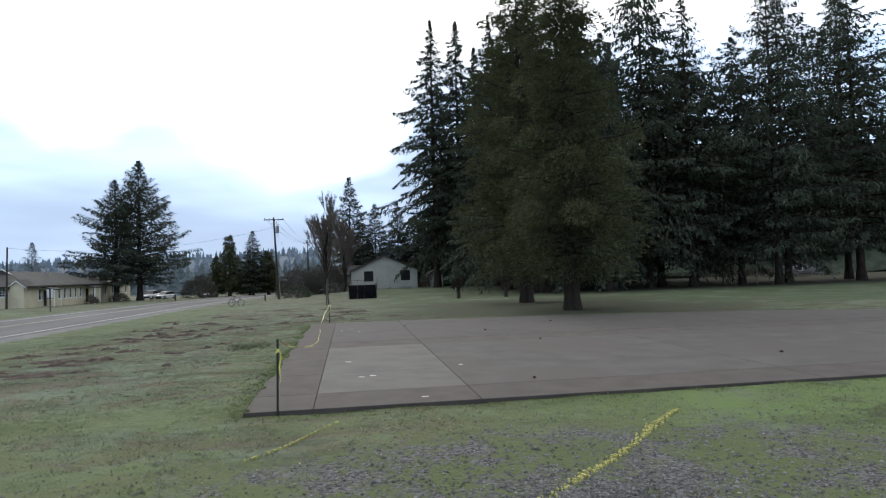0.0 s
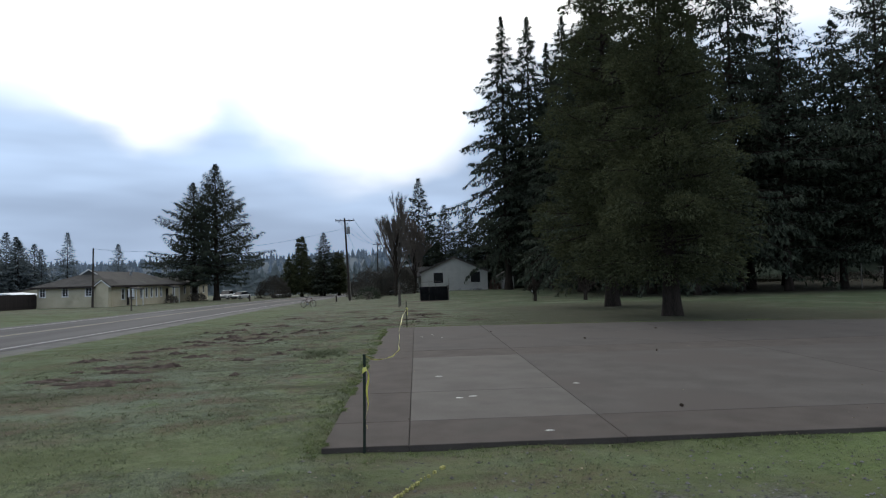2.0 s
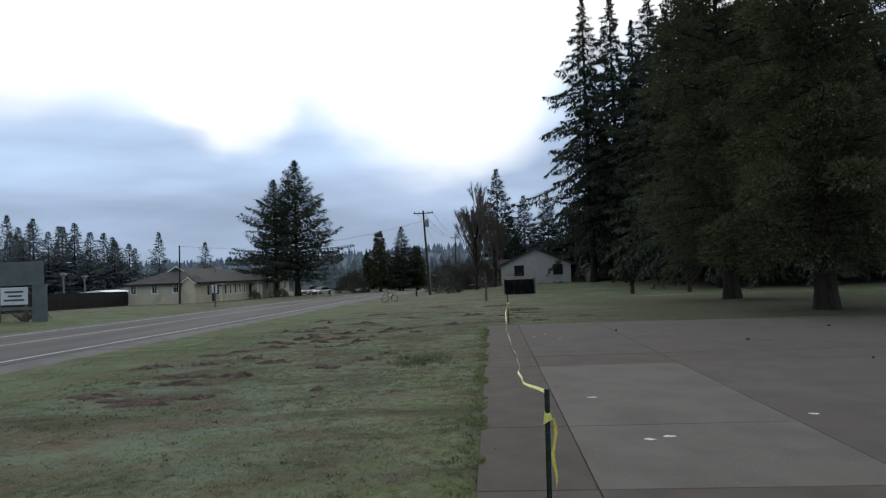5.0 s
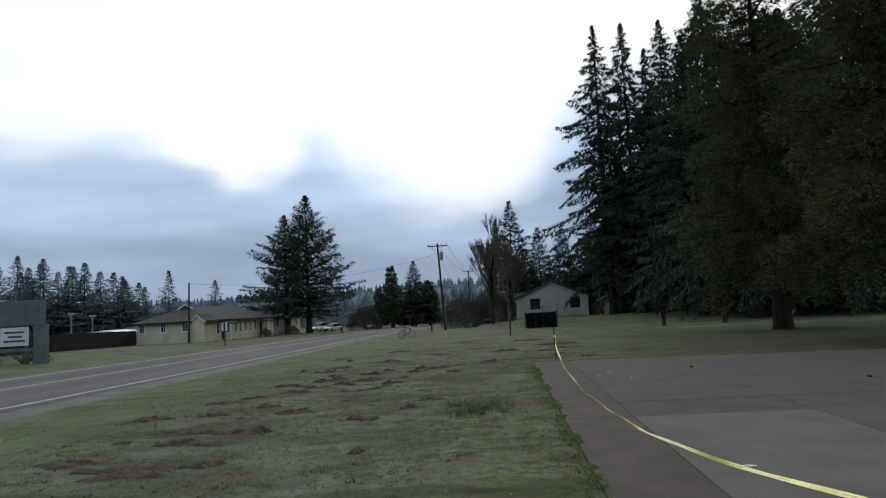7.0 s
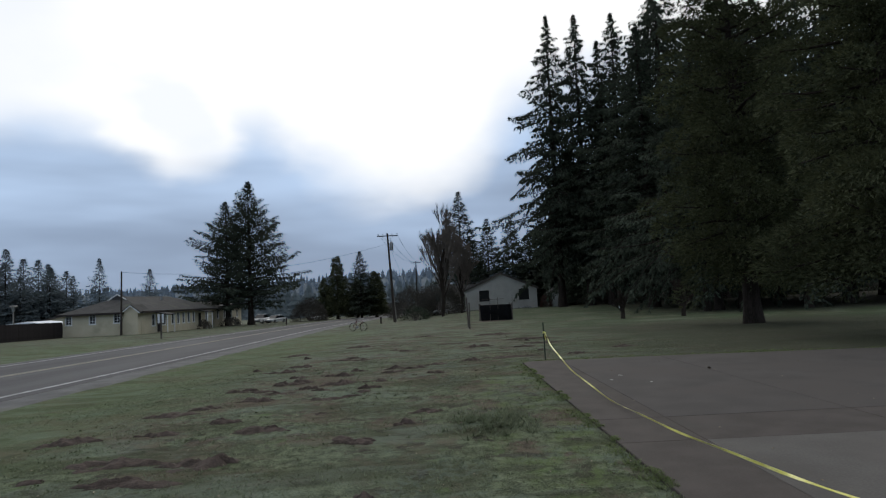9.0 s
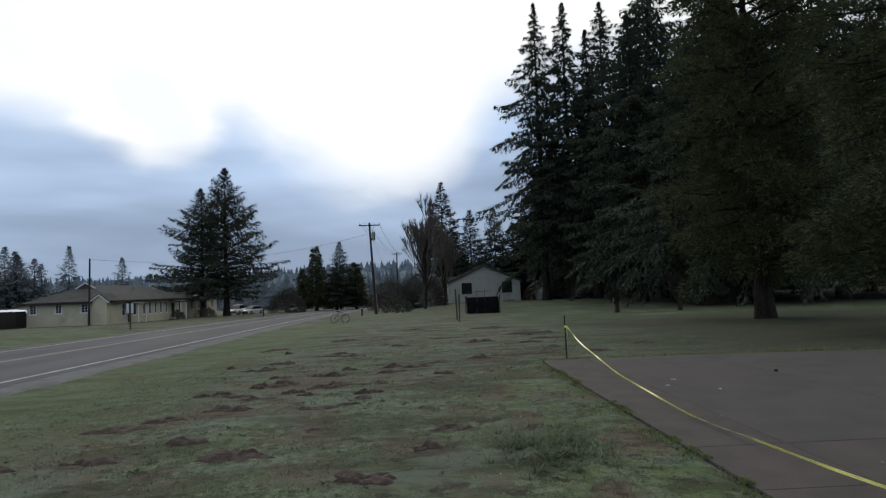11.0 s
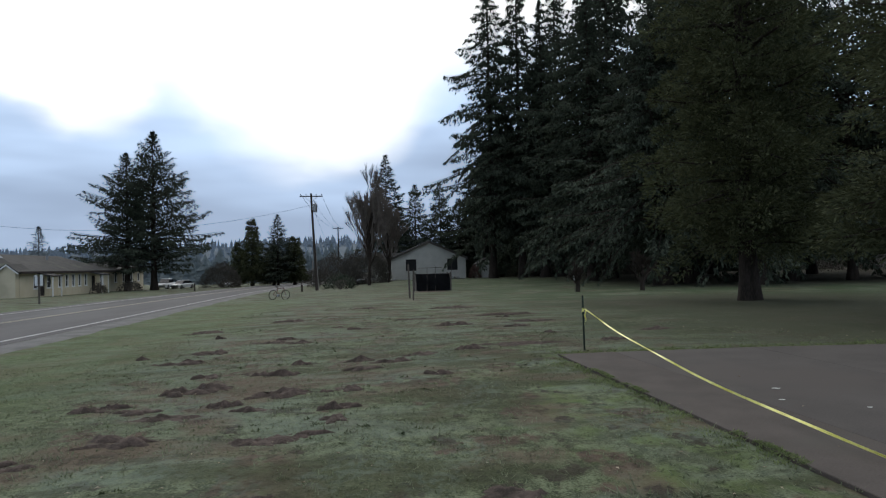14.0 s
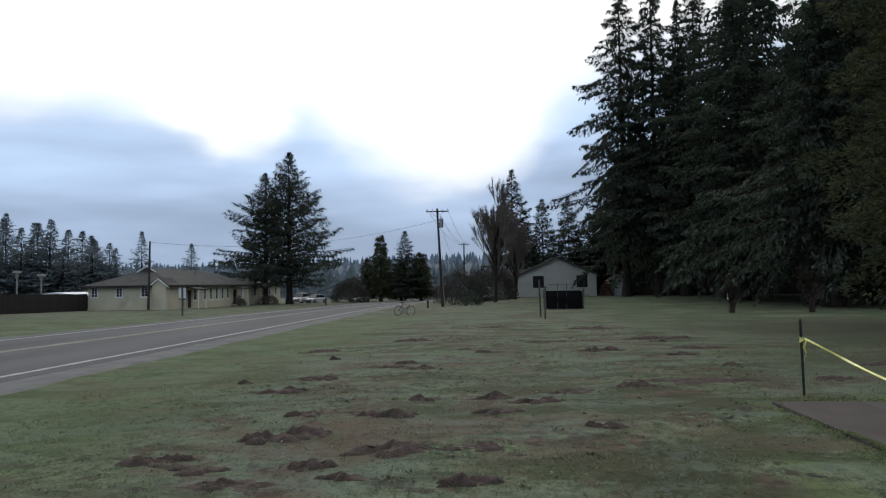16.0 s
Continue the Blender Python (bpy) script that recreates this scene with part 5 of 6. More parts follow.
def utility_pole(label, at, top, radius, mat, arm=0.0, transformer=False, turn=0):
    t = thing("utility_pole", label, "utility pole", at, turn)
    base = Vector(at)
    tip = Matrix.Rotation(-radians(turn), 3, "Z") @ (Vector(top) - base)
    part("pole", rodded((0, 0, -0.4), tip, radius, radius * 0.62, 12), mat, t)
    if arm:
        zc = tip.z - 0.35
        cx = tip.x * zc / tip.z
        part("crossarm", boxed(cx - arm / 2, cx + arm / 2, -0.26, -0.14, zc - 0.06, zc + 0.07, bevel=0.01), mat, t)
        bm = bmesh.new()
        for s in (-1, 1):
            rod(bm, (cx + s * arm * 0.28, -0.2, zc - 0.04), (cx, -0.16, zc - 0.75), 0.02, 0.02, 6)
        part("brace", bm, M_STEEL, t)
        for x in (-arm * 0.46, -arm * 0.22, arm * 0.22, arm * 0.46):
            bm = rodded((cx + x, -0.2, zc + 0.07), (cx + x, -0.2, zc + 0.16), 0.025, 0.025, 8)
            rod(bm, (cx + x, -0.2, zc + 0.16), (cx + x, -0.2, zc + 0.28), 0.06, 0.04, 8)
            part("insulator", bm, M_STEEL, t)
    if transformer:
        zc = tip.z - 1.75
        part("conduit", rodded((0.24, -0.06, -0.3), (0.02 + tip.x * 0.8, -0.06, zc - 0.9), 0.055, 0.055, 8), M_GREYPOLE, t, "pale grey conduit")
        cx = tip.x * zc / tip.z + 0.38
        bm = rodded((cx, -0.05, zc - 0.5), (cx, -0.05, zc + 0.5), 0.24, 0.24, 14)
        rod(bm, (cx, -0.05, zc + 0.5), (cx, -0.05, zc + 0.58), 0.24, 0.12, 14)
        for a in (-0.1, 0.1):
            rod(bm, (cx + a, -0.05, zc + 0.55), (cx + a, -0.05, zc + 0.8), 0.035, 0.025, 8)
        part("transformer", bm, M_STEEL, t, "grey metal transformer can")
    return t


utility_pole("dark wooden utility pole with a crossarm by the road", (-8.45, 83.7, terrain(-8.45, 83.7)), (-8.95, 83.5, 10.3), 0.19, M_POLE, 2.7, True)
utility_pole("slim dark wooden pole before the cream building", (-40.1, 75.9, terrain(-40.1, 75.9)), (-39.95, 75.9, 6.55), 0.14, M_POLE)
utility_pole("distant wooden utility pole with a crossarm", (-7.8, 140, terrain(-7.8, 140)), (-7.7, 140, 9.7), 0.19, M_POLE, 2.2)
utility_pole("slim distant wooden pole beside the road", (-12.2, 128, terrain(-12.2, 128)), (-12.1, 128, 2.8), 0.12, M_GREYPOLE)


def cable(a, b, sag, r=0.018):
    a, b = Vector(a), Vector(b)
    V, F = arrays()
    pts = [a.lerp(b, i / 24) - Vector((0, 0, sag * 4 * (i / 24) * (1 - i / 24))) for i in range(25)]
    tapered(V, F, pts, [r] * 25, 4)
    ob = raw_part("overhead_cable", V, F, M_WIRE)
    return tagged(ob, "thin black cable slung between utility poles", "cable", "overhead cables")


cable((-39.95, 75.9, 6.45), (-9.0, 83.4, 8.9), 1.5)
cable((-8.9, 83.3, 10.0), (-7.8, 139.8, 9.5), 0.9)
cable((-10.1, 83.3, 10.15), (-8.6, 139.8, 9.6), 0.9)
cable((-7.7, 83.3, 10.15), (-7.0, 139.8, 9.6), 0.9)
cable((-8.6, 83.6, 8.2), (-6.2, 97.0, 0.2), 0.0, 0.014)
cable((-39.95, 76.0, 6.4), (-41.2, 78.4, 3.2), 0.15, 0.014)

for x, y, h in ((-62.0, 85, 3.9), (-58.8, 85, 3.45)):
    t = thing("yard_lamp", "pale yard lamp on a post behind the fence", "lamp post", (x, y, terrain(x, y)), 0, "yard lamps")
    z = h - terrain(x, y)
    part("post", rodded((0, 0, -0.2), (0, 0, z - 0.9), 0.11, 0.09, 10), M_GREYPOLE, t)
    bm = rodded((0, 0, z - 0.95), (0, 0, z - 0.35), 0.16, 0.26, 10)
    part("lantern", bm, M_STEEL, t)
    part("cap", rodded((0, 0, z - 0.33), (0, 0, z - 0.1), 0.5, 0.42, 12), M_GREYPOLE, t)

# ---- things on the lawn ----
bin_ = thing("compost_bin", "black-sheeted bin with a plywood side and thin bars", "bin", (1.3, 58.8, terrain(2.8, 58.8)))
bm = bmesh.new()
rows = []
for i in range(9):
    z = 1.42 * i / 8
    rows.append([(2.85 * k / 12 + 0.1 * (1 - z), -0.05 - 0.07 * math.sin(math.pi * k / 12) * math.sin(math.pi * i / 8) - 0.02 * math.sin(k * 2.1), z) for k in range(13)])
loft(bm, rows)
bmesh.ops.solidify(bm, geom=list(bm.faces), thickness=0.02)
part("sheeting", bm, M_BLACK, bin_, "black sheet front")
part("side_panel", boxed(2.88, 2.92, 0.0, 1.6, 0.0, 1.45, bevel=0.005), M_PLY, bin_, "weathered plywood side")
part("side_panel", boxed(0.0, 0.04, 0.0, 1.6, 0.0, 1.40, bevel=0.005), M_WOOD, bin_)
part("back_panel", boxed(0.05, 2.87, 1.56, 1.6, 0.0, 1.40), M_BLACK, bin_)
for x, y in ((0.0, 0.0), (2.9, -0.06), (0.0, 1.5), (2.85, 1.65)):
    part("post", boxed(x - 0.04, x + 0.04, y - 0.04, y + 0.04, -0.2, 1.55), M_WOOD, bin_)
for x, h in ((0.9, 2.05), (1.6, 2.1), (2.95, 2.25)):
    part("bar", rodded((x, -0.1, 0.0), (x + 0.03, -0.1, h), 0.018, 0.018, 6), M_WOOD, bin_)
part("top_bar", rodded((0.2, -0.12, 1.92), (2.2, -0.12, 1.95), 0.018, 0.018, 6), M_WOOD, bin_)
part("lid", boxed(0.05, 2.85, 0.02, 1.55, 1.40, 1.43), M_BLACK, bin_)


def wooden_post(x, y, h, lean, label, mat=None, s=0.06):
    bm = boxed(-s, s, -s, s, -0.3, h, bevel=0.012)
    rod(bm, (0, 0, h - 0.005), (0, 0, h + 0.05), s * 1.1, s * 0.4, 4)
    ob = new("wooden_post", mesh_of("wooden_post", bm, mat or M_WOOD))
    ob.matrix_basis = pose(x, y, terrain(x, y), lean * 0.4, lean, 20)
    return tagged(ob, label, "post")


wooden_post(-0.37, 43.6, 2.0, -1.5, "grey weathered wooden post standing on the lawn", s=0.045)
wooden_post(-0.41, 40.4, 1.65, 1.0, "shorter weathered wooden post beside another", s=0.04)
wooden_post(-9.9, 80.0, 0.8, 0, "short dark post at the road edge", M_POLE, 0.09)
wooden_post(-26.0, 98.0, 1.0, 0, "short dark post beside the far road edge", M_POLE, 0.1)
wooden_post(47.0, 57.2, 2.6, 0, "thin pale stake at the edge of the wood", M_GREYPOLE, 0.04)


def bicycle(x, y, turn):
    t = thing("bicycle", "old bicycle standing on the grass by the road", "bicycle", (x, y, terrain(x, y)), turn)
    for wx in (-0.52, 0.52):
        bm = bmesh.new()
        R = 0.33
        ring = []
        for i in range(33):
            a = 2 * math.pi * i / 32
            ring.append([(wx + (R + 0.022 * math.cos(b)) * math.cos(a), 0.022 * math.sin(b), R + (R + 0.022 * math.cos(b)) * math.sin(a)) for b in [j * math.pi / 3 for j in range(6)]])
        V, F = [], []
        for row in ring[:-1]:
            V += row
        for i in range(32):
            for j in range(6):
                F.append((i * 6 + j, i * 6 + (j + 1) % 6, ((i + 1) % 32) * 6 + (j + 1) % 6, ((i + 1) % 32) * 6 + j))
        w = raw_part("wheel", V, F, M_RUBBER, t)
        bm = bmesh.new()
        for k in range(14):
            a = 2 * math.pi * k / 14
            rod(bm, (wx, 0, R), (wx + R * 0.97 * math.cos(a), 0, R + R * 0.97 * math.sin(a)), 0.003, 0.003, 4)
        rod(bm, (wx, -0.04, R), (wx, 0.04, R), 0.025, 0.025, 8)
        tagged(part("spokes", bm, M_STEEL, w), kind="stuff")
    bm = bmesh.new()
    for a, b in (((-0.52, 0, 0.33), (-0.08, 0, 0.30)), ((-0.52, 0, 0.33), (-0.2, 0, 0.78)), ((-0.08, 0, 0.30), (-0.22, 0, 0.86)), ((-0.08, 0, 0.30), (0.36, 0, 0.72)),
                 ((-0.2, 0, 0.78), (0.34, 0, 0.80)), ((0.33, 0, 0.86), (0.37, 0, 0.68)), ((0.37, 0, 0.70), (0.52, 0, 0.33))):
        rod(bm, a, b, 0.018, 0.018, 8)
    part("bicycle_frame", bm, M_RED, t)
    bm = rodded((0.33, 0, 0.84), (0.30, 0, 0.98), 0.014, 0.014, 8)
    rod(bm, (0.30, -0.27, 0.99), (0.30, 0.27, 0.99), 0.014, 0.014, 8)
    rod(bm, (0.30, -0.27, 0.99), (0.18, -0.29, 1.02), 0.018, 0.018, 8)
    rod(bm, (0.30, 0.27, 0.99), (0.18, 0.29, 1.02), 0.018, 0.018, 8)
    part("handlebar", bm, M_STEEL, t)
    bm = boxed(-0.38, -0.10, -0.06, 0.06, 0.87, 0.92, bevel=0.02)
    part("saddle", bm, M_RUBBER, t)
    bm = rodded((-0.08, -0.07, 0.30), (-0.08, 0.07, 0.30), 0.09, 0.09, 14)
    part("crank", bm, M_STEEL, t)
    return t


bike = bicycle(-8.95, 51.4, -28)
bike.rotation_euler[0] = radians(-9)

# ---- signs across the road ----
sign = thing("reader_board", "grey-green roadside sign with a white letter panel", "sign", (-29.8, 34.0, terrain(-29.8, 34)), 8)
for x in (-1.25, 0.4):
    part("post", boxed(x - 0.09, x + 0.09, -0.09, 0.09, -0.3, 3.75, bevel=0.01), M_WOOD, sign)
part("board", boxed(-1.7, 1.6, -0.16, -0.095, 2.3, 3.8, bevel=0.01), M_BOARD, sign)
part("letter_panel", boxed(-1.05, 0.6, -0.16, -0.095, 1.1, 2.2, bevel=0.01), M_PANEL, sign)
for k, (a, b) in enumerate(((-0.8, 0.35), (-0.6, 0.25), (-0.85, 0.4))):
    part("letter_bar", boxed(a, b, -0.168, -0.162, 1.85 - 0.26 * k, 1.97 - 0.26 * k), M_BAR, sign)
part("rail", boxed(-1.6, 0.85, -0.15, -0.095, 0.75, 0.95), M_BOARD, sign)
part("pillar", boxed(0.86, 1.6, -0.15, 0.25, -0.3, 2.29, bevel=0.015), M_BOARD, sign)
shrub("bush", "low shrubs planted under the sign", -30.0, 34.6, 3.2, 0.8, 12, 500)

rs = thing("mailbox_post", "roadside post with two small white plates", "post", (-26.7, 56.0, terrain(-26.7, 56)), 10)
part("post", boxed(-0.06, 0.06, -0.06, 0.06, -0.2, 2.05, bevel=0.01), M_WOOD, rs)
for x in (-0.26, 0.09):
    part("plate", boxed(x, x + 0.18, -0.12, -0.065, 1.35, 2.15, bevel=0.005), M_PANEL, rs)
part("bracket", boxed(-0.28, 0.28, -0.062, -0.02, 1.25, 1.33), M_WOOD, rs)

# ---- vehicles ----


def car(label, x, y, turn, paint, length=4.5, width=1.78, truck=False, category="car"):
    """A parked car: lofted body, glasshouse, wheels, lamps and bumpers."""
    t = thing("parked_truck" if truck else "parked_car", label, category, (x, y, terrain(x, y)), turn)
    L, W2 = length, width / 2
    rows = []
    for s, z0, z1, w in ((0.0, 0.42, 0.62, 0.82), (0.04, 0.28, 0.72, 0.94), (0.28, 0.24, 0.86, 1.0), (0.5, 0.24, 0.90, 1.0), (0.8, 0.24, 0.90, 1.0), (0.96, 0.28, 0.86, 0.95), (1.0, 0.45, 0.78, 0.85)):
        a, h0, h1 = s * L - L / 2, z0, z1 * (1.2 if truck else 1)
        rows.append([(a, -W2 * w, h0), (a, -W2 * w, h1 - 0.12), (a, -W2 * w * 0.9, h1), (a, W2 * w * 0.9, h1), (a, W2 * w, h1 - 0.12), (a, W2 * w, h0)])
    bm = loft(bmesh.new(), rows, closed=True)
    bmesh.ops.recalc_face_normals(bm, faces=bm.faces)
    part("body", bm, paint, t)
    k = 1.2 if truck else 1
    cab = ((0.24, 0.88), (0.36, 1.4), (0.58, 1.45), (0.66, 0.9)) if truck else ((0.25, 0.86), (0.40, 1.38), (0.72, 1.4), (0.92, 0.88))
    rows = [[(s * L - L / 2, -W2 * w, z * k), (s * L - L / 2, W2 * w, z * k)] for (s, z), w in zip(cab, (0.9, 0.74, 0.74, 0.9))]
    bm = loft(bmesh.new(), [[r[0] for r in rows], [r[1] for r in rows]], closed=True)
    bmesh.ops.recalc_face_normals(bm, faces=bm.faces)
    g = part("glasshouse", bm, M_GLASS, t)
    a, b = cab[1][0] * L - L / 2, cab[2][0] * L - L / 2
    part("roof_panel", boxed(a, b, -W2 * 0.76, W2 * 0.76, cab[1][1] * k - 0.02, cab[2][1] * k + 0.04, bevel=0.02), paint, t)
    for wx in (-L * 0.31, L * 0.31):
        for sgn in (-1, 1):
            w = part("wheel", rodded((wx, sgn * (W2 - 0.2), 0.32), (wx, sgn * (W2 + 0.01), 0.32), 0.32 * k, 0.32 * k, 18), M_RUBBER, t)
            part("rim", rodded((wx, sgn * (W2 + 0.005), 0.32), (wx, sgn * (W2 + 0.025), 0.32), 0.19, 0.17, 14), M_STEEL, w)
    for sgn in (-1, 1):
        part("headlight", boxed(-L / 2 - 0.01, -L / 2 + 0.12, sgn * W2 * 0.62 - 0.14, sgn * W2 * 0.62 + 0.14, 0.6 * k, 0.72 * k), M_PANEL, t)
    part("bumper", boxed(-L / 2 - 0.06, -L / 2 + 0.06, -W2 * 0.84, W2 * 0.84, 0.34, 0.5, bevel=0.02), M_RUBBER, t)
    return t


car("white pickup truck parked beside the conifers", -36.4, 122.0, 82, M_CARWHITE, 5.4, 1.95, True, "truck")
car("white car parked by the road beyond the conifers", -33.6, 121.0, 68, M_CARWHITE)
car("white car far down beside the road", -27.5, 130.0, 80, M_CARWHITE)
car("grey car parked beside the pale house", -2.4, 107.0, 70, M_CARGREY)

for k, (x, w) in enumerate(((9.0, 0.4), (11.0, 0.35), (11.8, 0.5), (12.7, 0.4), (2.2, 0.35))):
    bm = bmesh.new()
    bmesh.ops.create_icosphere(bm, subdivisions=2, radius=w)
    for v in bm.verts:
        v.co *= 1 + 0.35 * noise.noise(v.co * 3 + Vector((k, 0, 0)))
        v.co.z *= 0.7
    ob = new("garden_stone", mesh_of("garden_stone", bm, M_STUCCOGREY))
    ob.location = (x, 111.2, terrain(x, 111.2) + w * 0.3)
    tagged(ob, "pale garden stone at the foot of the house", "stone", "stones by the house")

# ---- distance ----


def hill(x):
    return 19 + 6 * noise.noise((x * 0.004, 1.7, 0)) + 2.5 * noise.noise((x * 0.018, 4.0, 0))


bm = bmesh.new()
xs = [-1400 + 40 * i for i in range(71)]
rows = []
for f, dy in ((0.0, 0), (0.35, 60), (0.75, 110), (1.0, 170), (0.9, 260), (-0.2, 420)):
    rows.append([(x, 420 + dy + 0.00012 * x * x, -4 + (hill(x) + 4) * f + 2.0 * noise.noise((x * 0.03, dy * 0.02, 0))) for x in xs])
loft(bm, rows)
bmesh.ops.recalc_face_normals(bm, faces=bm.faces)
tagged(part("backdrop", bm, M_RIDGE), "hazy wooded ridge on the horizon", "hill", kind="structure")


def far_wood(name, label, seed, count, spot, tall, mat):
    """Many small conifers far off, each a stack of ragged skirts."""
    r = random.Random(seed)
    V, F = arrays()
    for _ in range(count):
        x, y, z = spot(r)
        h = tall * r.uniform(0.6, 1.15)
        w = h * r.uniform(0.22, 0.42)
        for k in range(6):
            z0, z1 = z + h * (0.06 + 0.15 * k), z + h * (0.30 + 0.142 * k)
            ww = w * (1 - k / 6.6) * r.uniform(0.8, 1.2)
            k0 = len(V)
            n = 7
            for i in range(n):
                a = 2 * math.pi * (i + r.random() * 0.6) / n
                q = ww * r.uniform(0.7, 1.25)
                V.append((x + q * math.cos(a), y + q * math.sin(a), z0 - r.random() * 0.05 * h))
            V.append((x, y, min(z1, z + h)))
            F.extend((k0 + i, k0 + (i + 1) % n, k0 + n) for i in range(n))
    return tagged(raw_part(name, V, F, mat), label, "woods", kind="stuff")


def on_ridge(r):
    x = r.uniform(-900, 260)
    dy = r.uniform(70, 190)
    return x, 420 + dy + 0.00012 * x * x, -4 + (hill(x) + 4) * min(1, dy / 165) - 1.5


def behind_town(r):
    x = r.uniform(-260, -18)
    return x, 225 + r.uniform(0, 90) - 0.1 * x, -3.4


def behind_wood(r):
    x = r.uniform(26, 190)
    return x, 128 + r.uniform(8, 60) - 0.25 * x, -1.8


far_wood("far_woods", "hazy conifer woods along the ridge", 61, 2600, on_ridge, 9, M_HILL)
far_wood("far_woods", "woods beyond the buildings across the road", 62, 1300, behind_town, 8.5, M_FAR_HAZED)
far_wood("far_woods", "dark woods closing the view behind the trees", 63, 460, behind_wood, 31, M_FIR)
far_wood("far_woods", "conifers beyond the bend of the road", 64, 60, lambda r: (r.uniform(-60, 10), r.uniform(190, 240), -3.2), 11, M_FAR_HAZED)

# ---- grass, weeds and gravel ----


def tufts(name, label, seed, count, spot, blades, tall, wide, mat, category="grass", on_slab=False):
    """Short blades in tufts, joined into one sheet of lawn."""
    r = random.Random(seed)
    V, F = arrays()
    for _ in range(count):
        got = spot(r)
        if got is None:
            continue
        x, y, scale = got
        for _ in range(blades):
            a, lean = r.uniform(0, 6.283), r.uniform(0.5, 2.4)
            h, w = tall * scale * r.uniform(0.5, 1.3), wide * scale * r.uniform(0.6, 1.3)
            px, py = x + r.gauss(0, 0.028) * scale, y + r.gauss(0, 0.028) * scale
            z = 0.0 if on_slab else terrain(px, py) - 0.008
            c, s = math.cos(a), math.sin(a)
            k = len(V)
            V.extend(((px - s * w, py + c * w, z), (px + s * w, py - c * w, z), (px + c * h * lean, py + s * h * lean, z + h)))
            F.append((k, k + 1, k + 2))
    return tagged(raw_part(name, V, F, mat), label, category, kind="stuff")


def paved(x, y):
    return -0.1 < x < 24.5 and -1.15 < y < far_edge(x)


def on_lawn(r):
    y = -9.5 + 40 * r.random() ** 1.4
    if r.random() < smooth(12, 30, y):
        return None
    x = r.uniform(-10.2, 5.5) if y > -1.2 else r.uniform(-8, 9)
    gravelly = (((x - 3.4) * 0.62) ** 2 + (y + 5.6) ** 2) ** 0.5 + noise.noise((x, y, 3)) < 3.0
    if paved(x, y) or noise.noise((x * 0.55, y * 0.5, 7)) < -0.28 or (gravelly and r.random() < 0.85):
        return None
    if any((x - mx) ** 2 / (sx * sx) + (y - my) ** 2 / (sy * sy) < 0.5 for mx, my, sx, sy in MOUNDS):
        return None
    return x, y, 1.0


def on_edge(r):
    which = r.random()
    if r.random() < 0.45 and which > 0.3:
        return None
    if which < 0.3:
        x = r.uniform(-0.1, 14)
        return x, far_edge(x) + 0.02 + abs(r.gauss(0, 0.25)), 1.4
    if which < 0.7:
        x, y = -0.14 - abs(r.gauss(0, 0.16)), r.uniform(-1.2, 15.5)
    else:
        x, y = r.uniform(-0.4, 12), -1.19 - abs(r.gauss(0, 0.18))
    if noise.noise((x * 1.2, y * 1.2, 2)) < -0.1:
        return None
    return x, y, 1.0


tufts("grass", "short patchy winter grass blades", 71, 60000, on_lawn, 5, 0.030, 0.006, M_GRASS)


def over_edge(r):
    y = r.uniform(-1.1, 15.0)
    reach = 0.05 * max(0.0, noise.noise((y * 1.1, 3.0, 1.0)) + 0.5 * noise.noise((y * 4.2, 8.0, 1.0)) + 0.12)
    return (-0.115 + r.random() * reach, y, 0.8) if reach > 0.01 else None


tufts("moss", "moss and grass creeping over the concrete edge", 75, 2600, over_edge, 6, 0.022, 0.006, M_MOSS, "moss", True)
tufts("grass", "bright green grass along the concrete edge", 72, 3600, on_edge, 7, 0.034, 0.006, M_MOSS)


def weed_spot(r):
    x, y = r.uniform(-8, 1.5), r.uniform(0, 34)
    if paved(x, y) or noise.noise((x * 0.4, y * 0.4, 12)) < 0.05:
        return None
    return x, y, r.uniform(0.45, 0.95)


tufts("weeds", "low leafy weeds among the grass", 73, 3200, weed_spot, 8, 0.035, 0.013, M_WEED, "weeds")


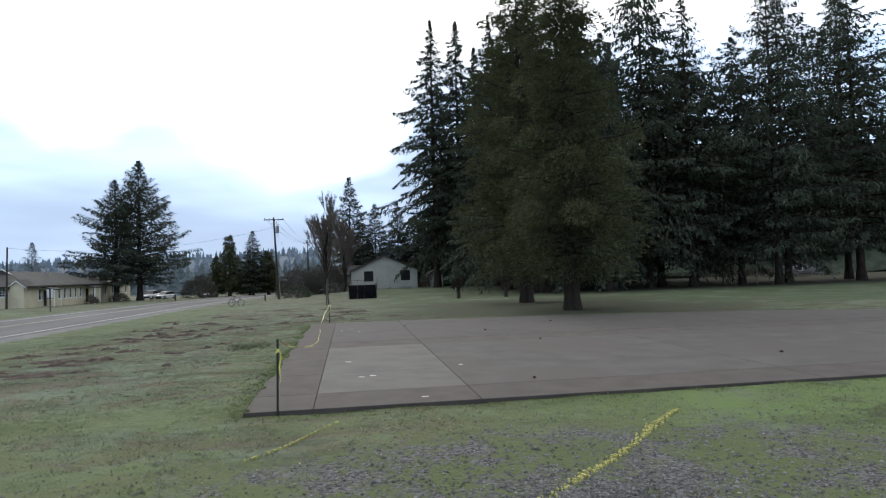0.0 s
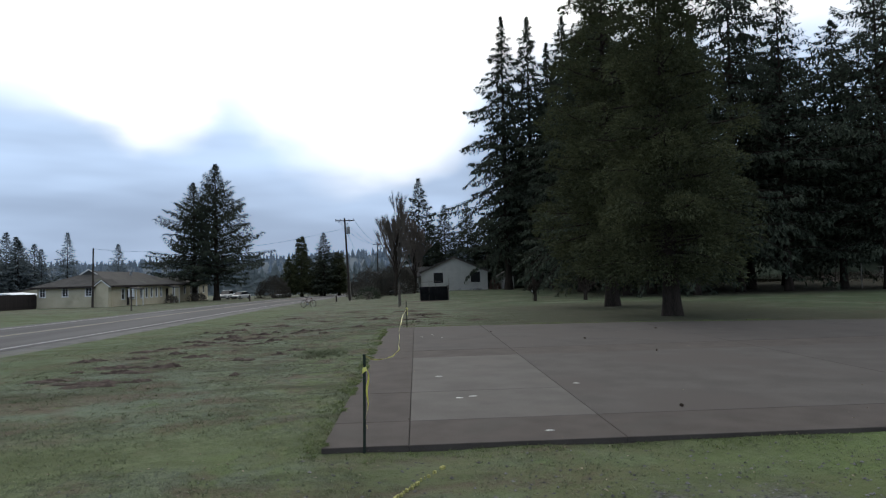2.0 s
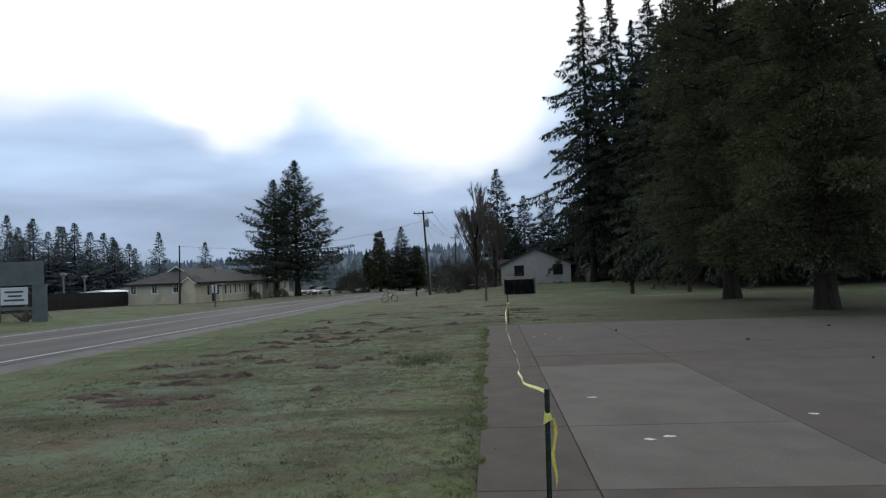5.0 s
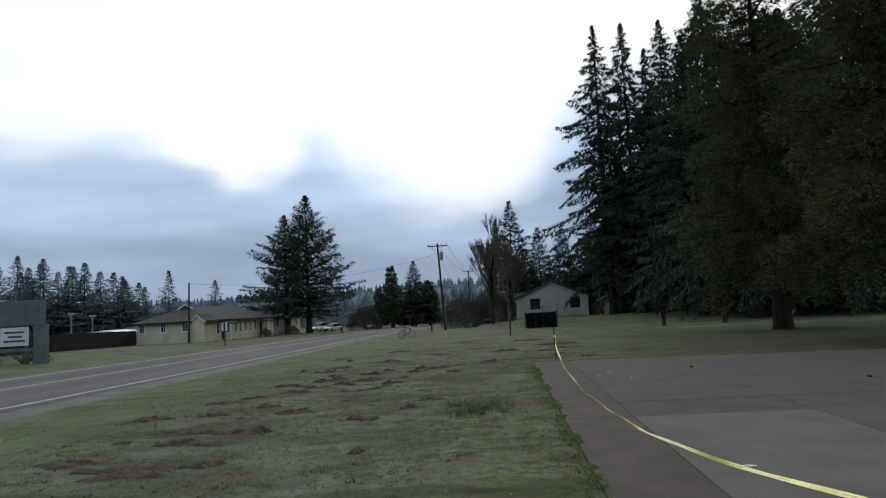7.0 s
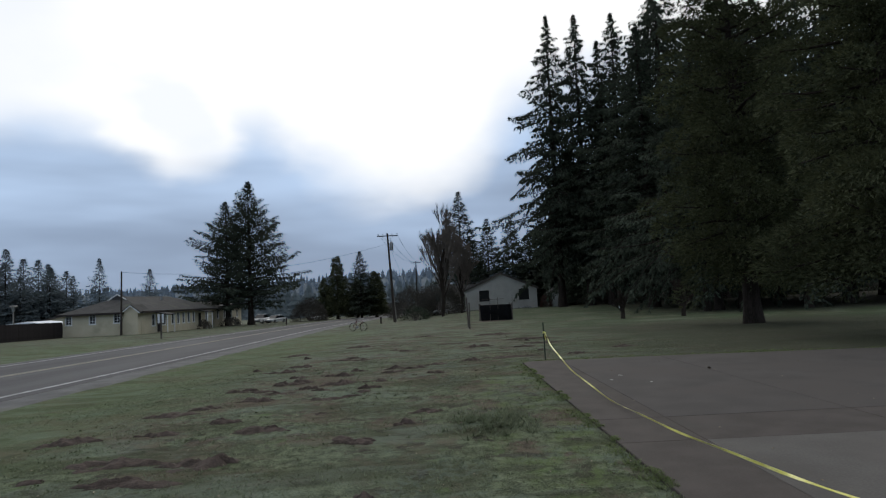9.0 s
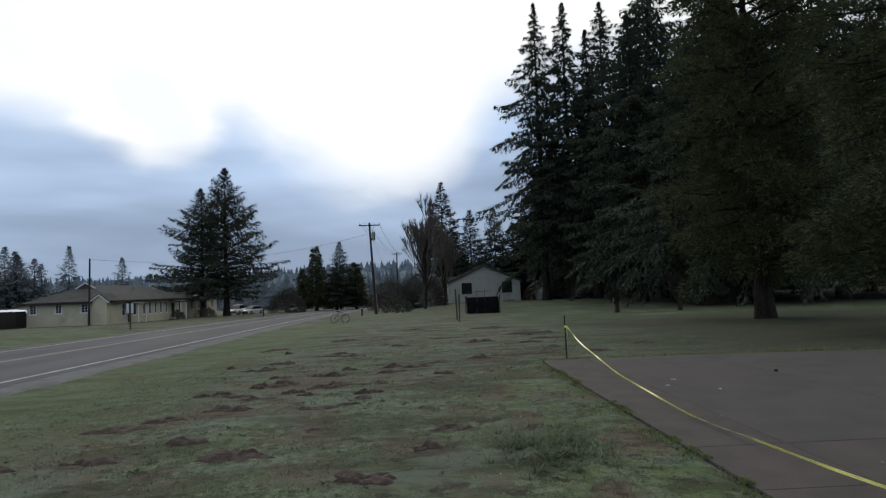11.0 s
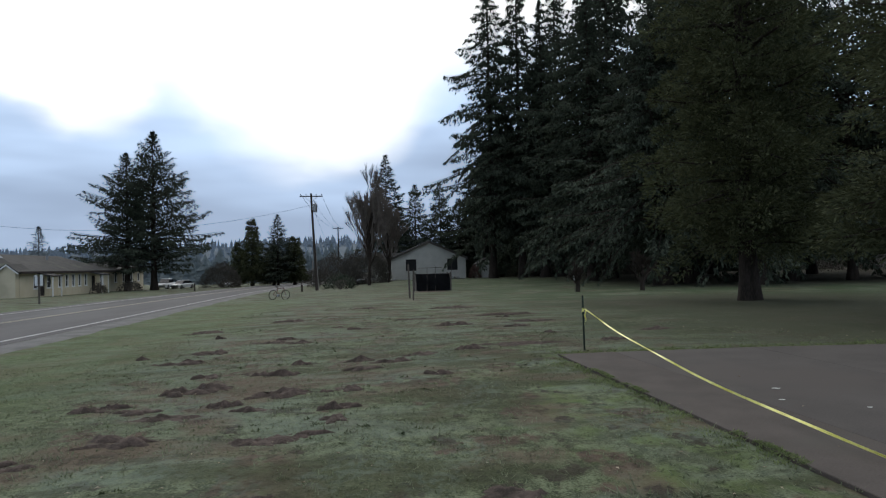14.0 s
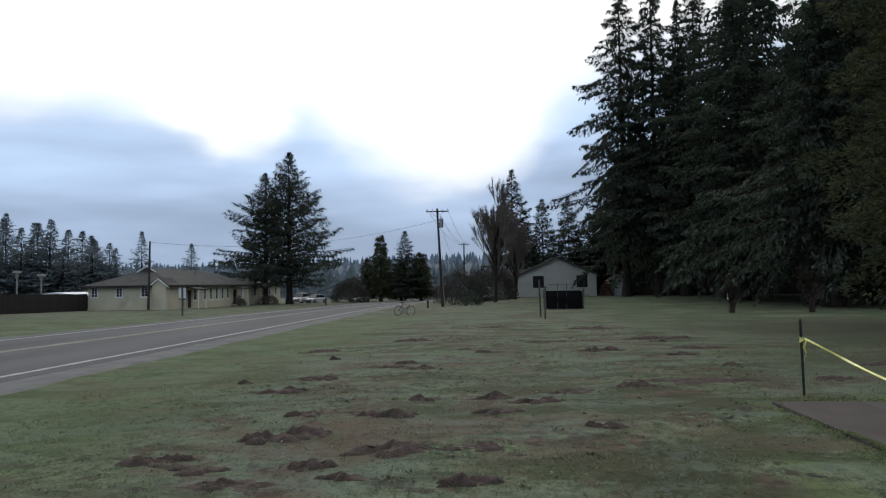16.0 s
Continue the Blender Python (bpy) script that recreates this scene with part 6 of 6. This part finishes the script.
def gravel(seed, count):
    """Loose stones on the gravel patch."""
    r = random.Random(seed)
    V, F = arrays()
    for _ in range(count):
        a, d = r.uniform(0, 6.283), abs(r.gauss(0, 2.1))
        x, y = 3.4 + d * math.cos(a) * 1.6, -5.6 + d * math.sin(a)
        if y > -1.4 or y < -9:
            continue
        s = r.uniform(0.008, 0.022)
        z = terrain(x, y)
        k = len(V)
        for dx, dy, dz in ((1, 0, 0.2), (0, 1, 0.2), (-1, 0, 0.2), (0, -1, 0.2), (0.1, 0.1, 0.9)):
            V.append((x + s * (dx + r.uniform(-0.35, 0.35)), y + s * (dy + r.uniform(-0.35, 0.35)), z + s * dz * r.uniform(0.7, 1.2)))
        F.extend(((k, k + 1, k + 4), (k + 1, k + 2, k + 4), (k + 2, k + 3, k + 4), (k + 3, k, k + 4)))
    return tagged(raw_part("gravel", V, F, M_STONE), "loose grey gravel among the grass", "gravel", kind="stuff")


gravel(81, 11000)

tufts("weeds", "clump of taller green weeds on the lawn", 74, 130, lambda r: (-1.36 + r.gauss(0, 0.28), 7.9 + r.gauss(0, 0.4), 1.0), 9, 0.085, 0.010, M_GRASS, "weeds")


def fallen_leaves(seed, count):
    """Small curled dead leaves scattered over the lawn."""
    r = random.Random(seed)
    V, F = arrays()
    for _ in range(count):
        x, y = r.uniform(-8, 8), -7 + 28 * r.random() ** 1.3
        if paved(x, y) and r.random() < 0.9:
            continue
        z = (0.006 if paved(x, y) else terrain(x, y) + 0.02)
        a, q = r.uniform(0, 6.283), r.uniform(0.010, 0.024)
        c, s = math.cos(a) * q, math.sin(a) * q
        k = len(V)
        V.extend(((x - c, y - s, z), (x + s * 0.5, y - c * 0.5, z + q * 0.5), (x + c, y + s, z + q * 0.15), (x - s * 0.5, y + c * 0.5, z + q * 0.4)))
        F.extend(((k, k + 1, k + 2), (k, k + 2, k + 3)))
    return tagged(raw_part("fallen_leaves", V, F, M_LEAF), "small dead leaves scattered on the grass", "leaves", kind="stuff")


fallen_leaves(91, 2600)
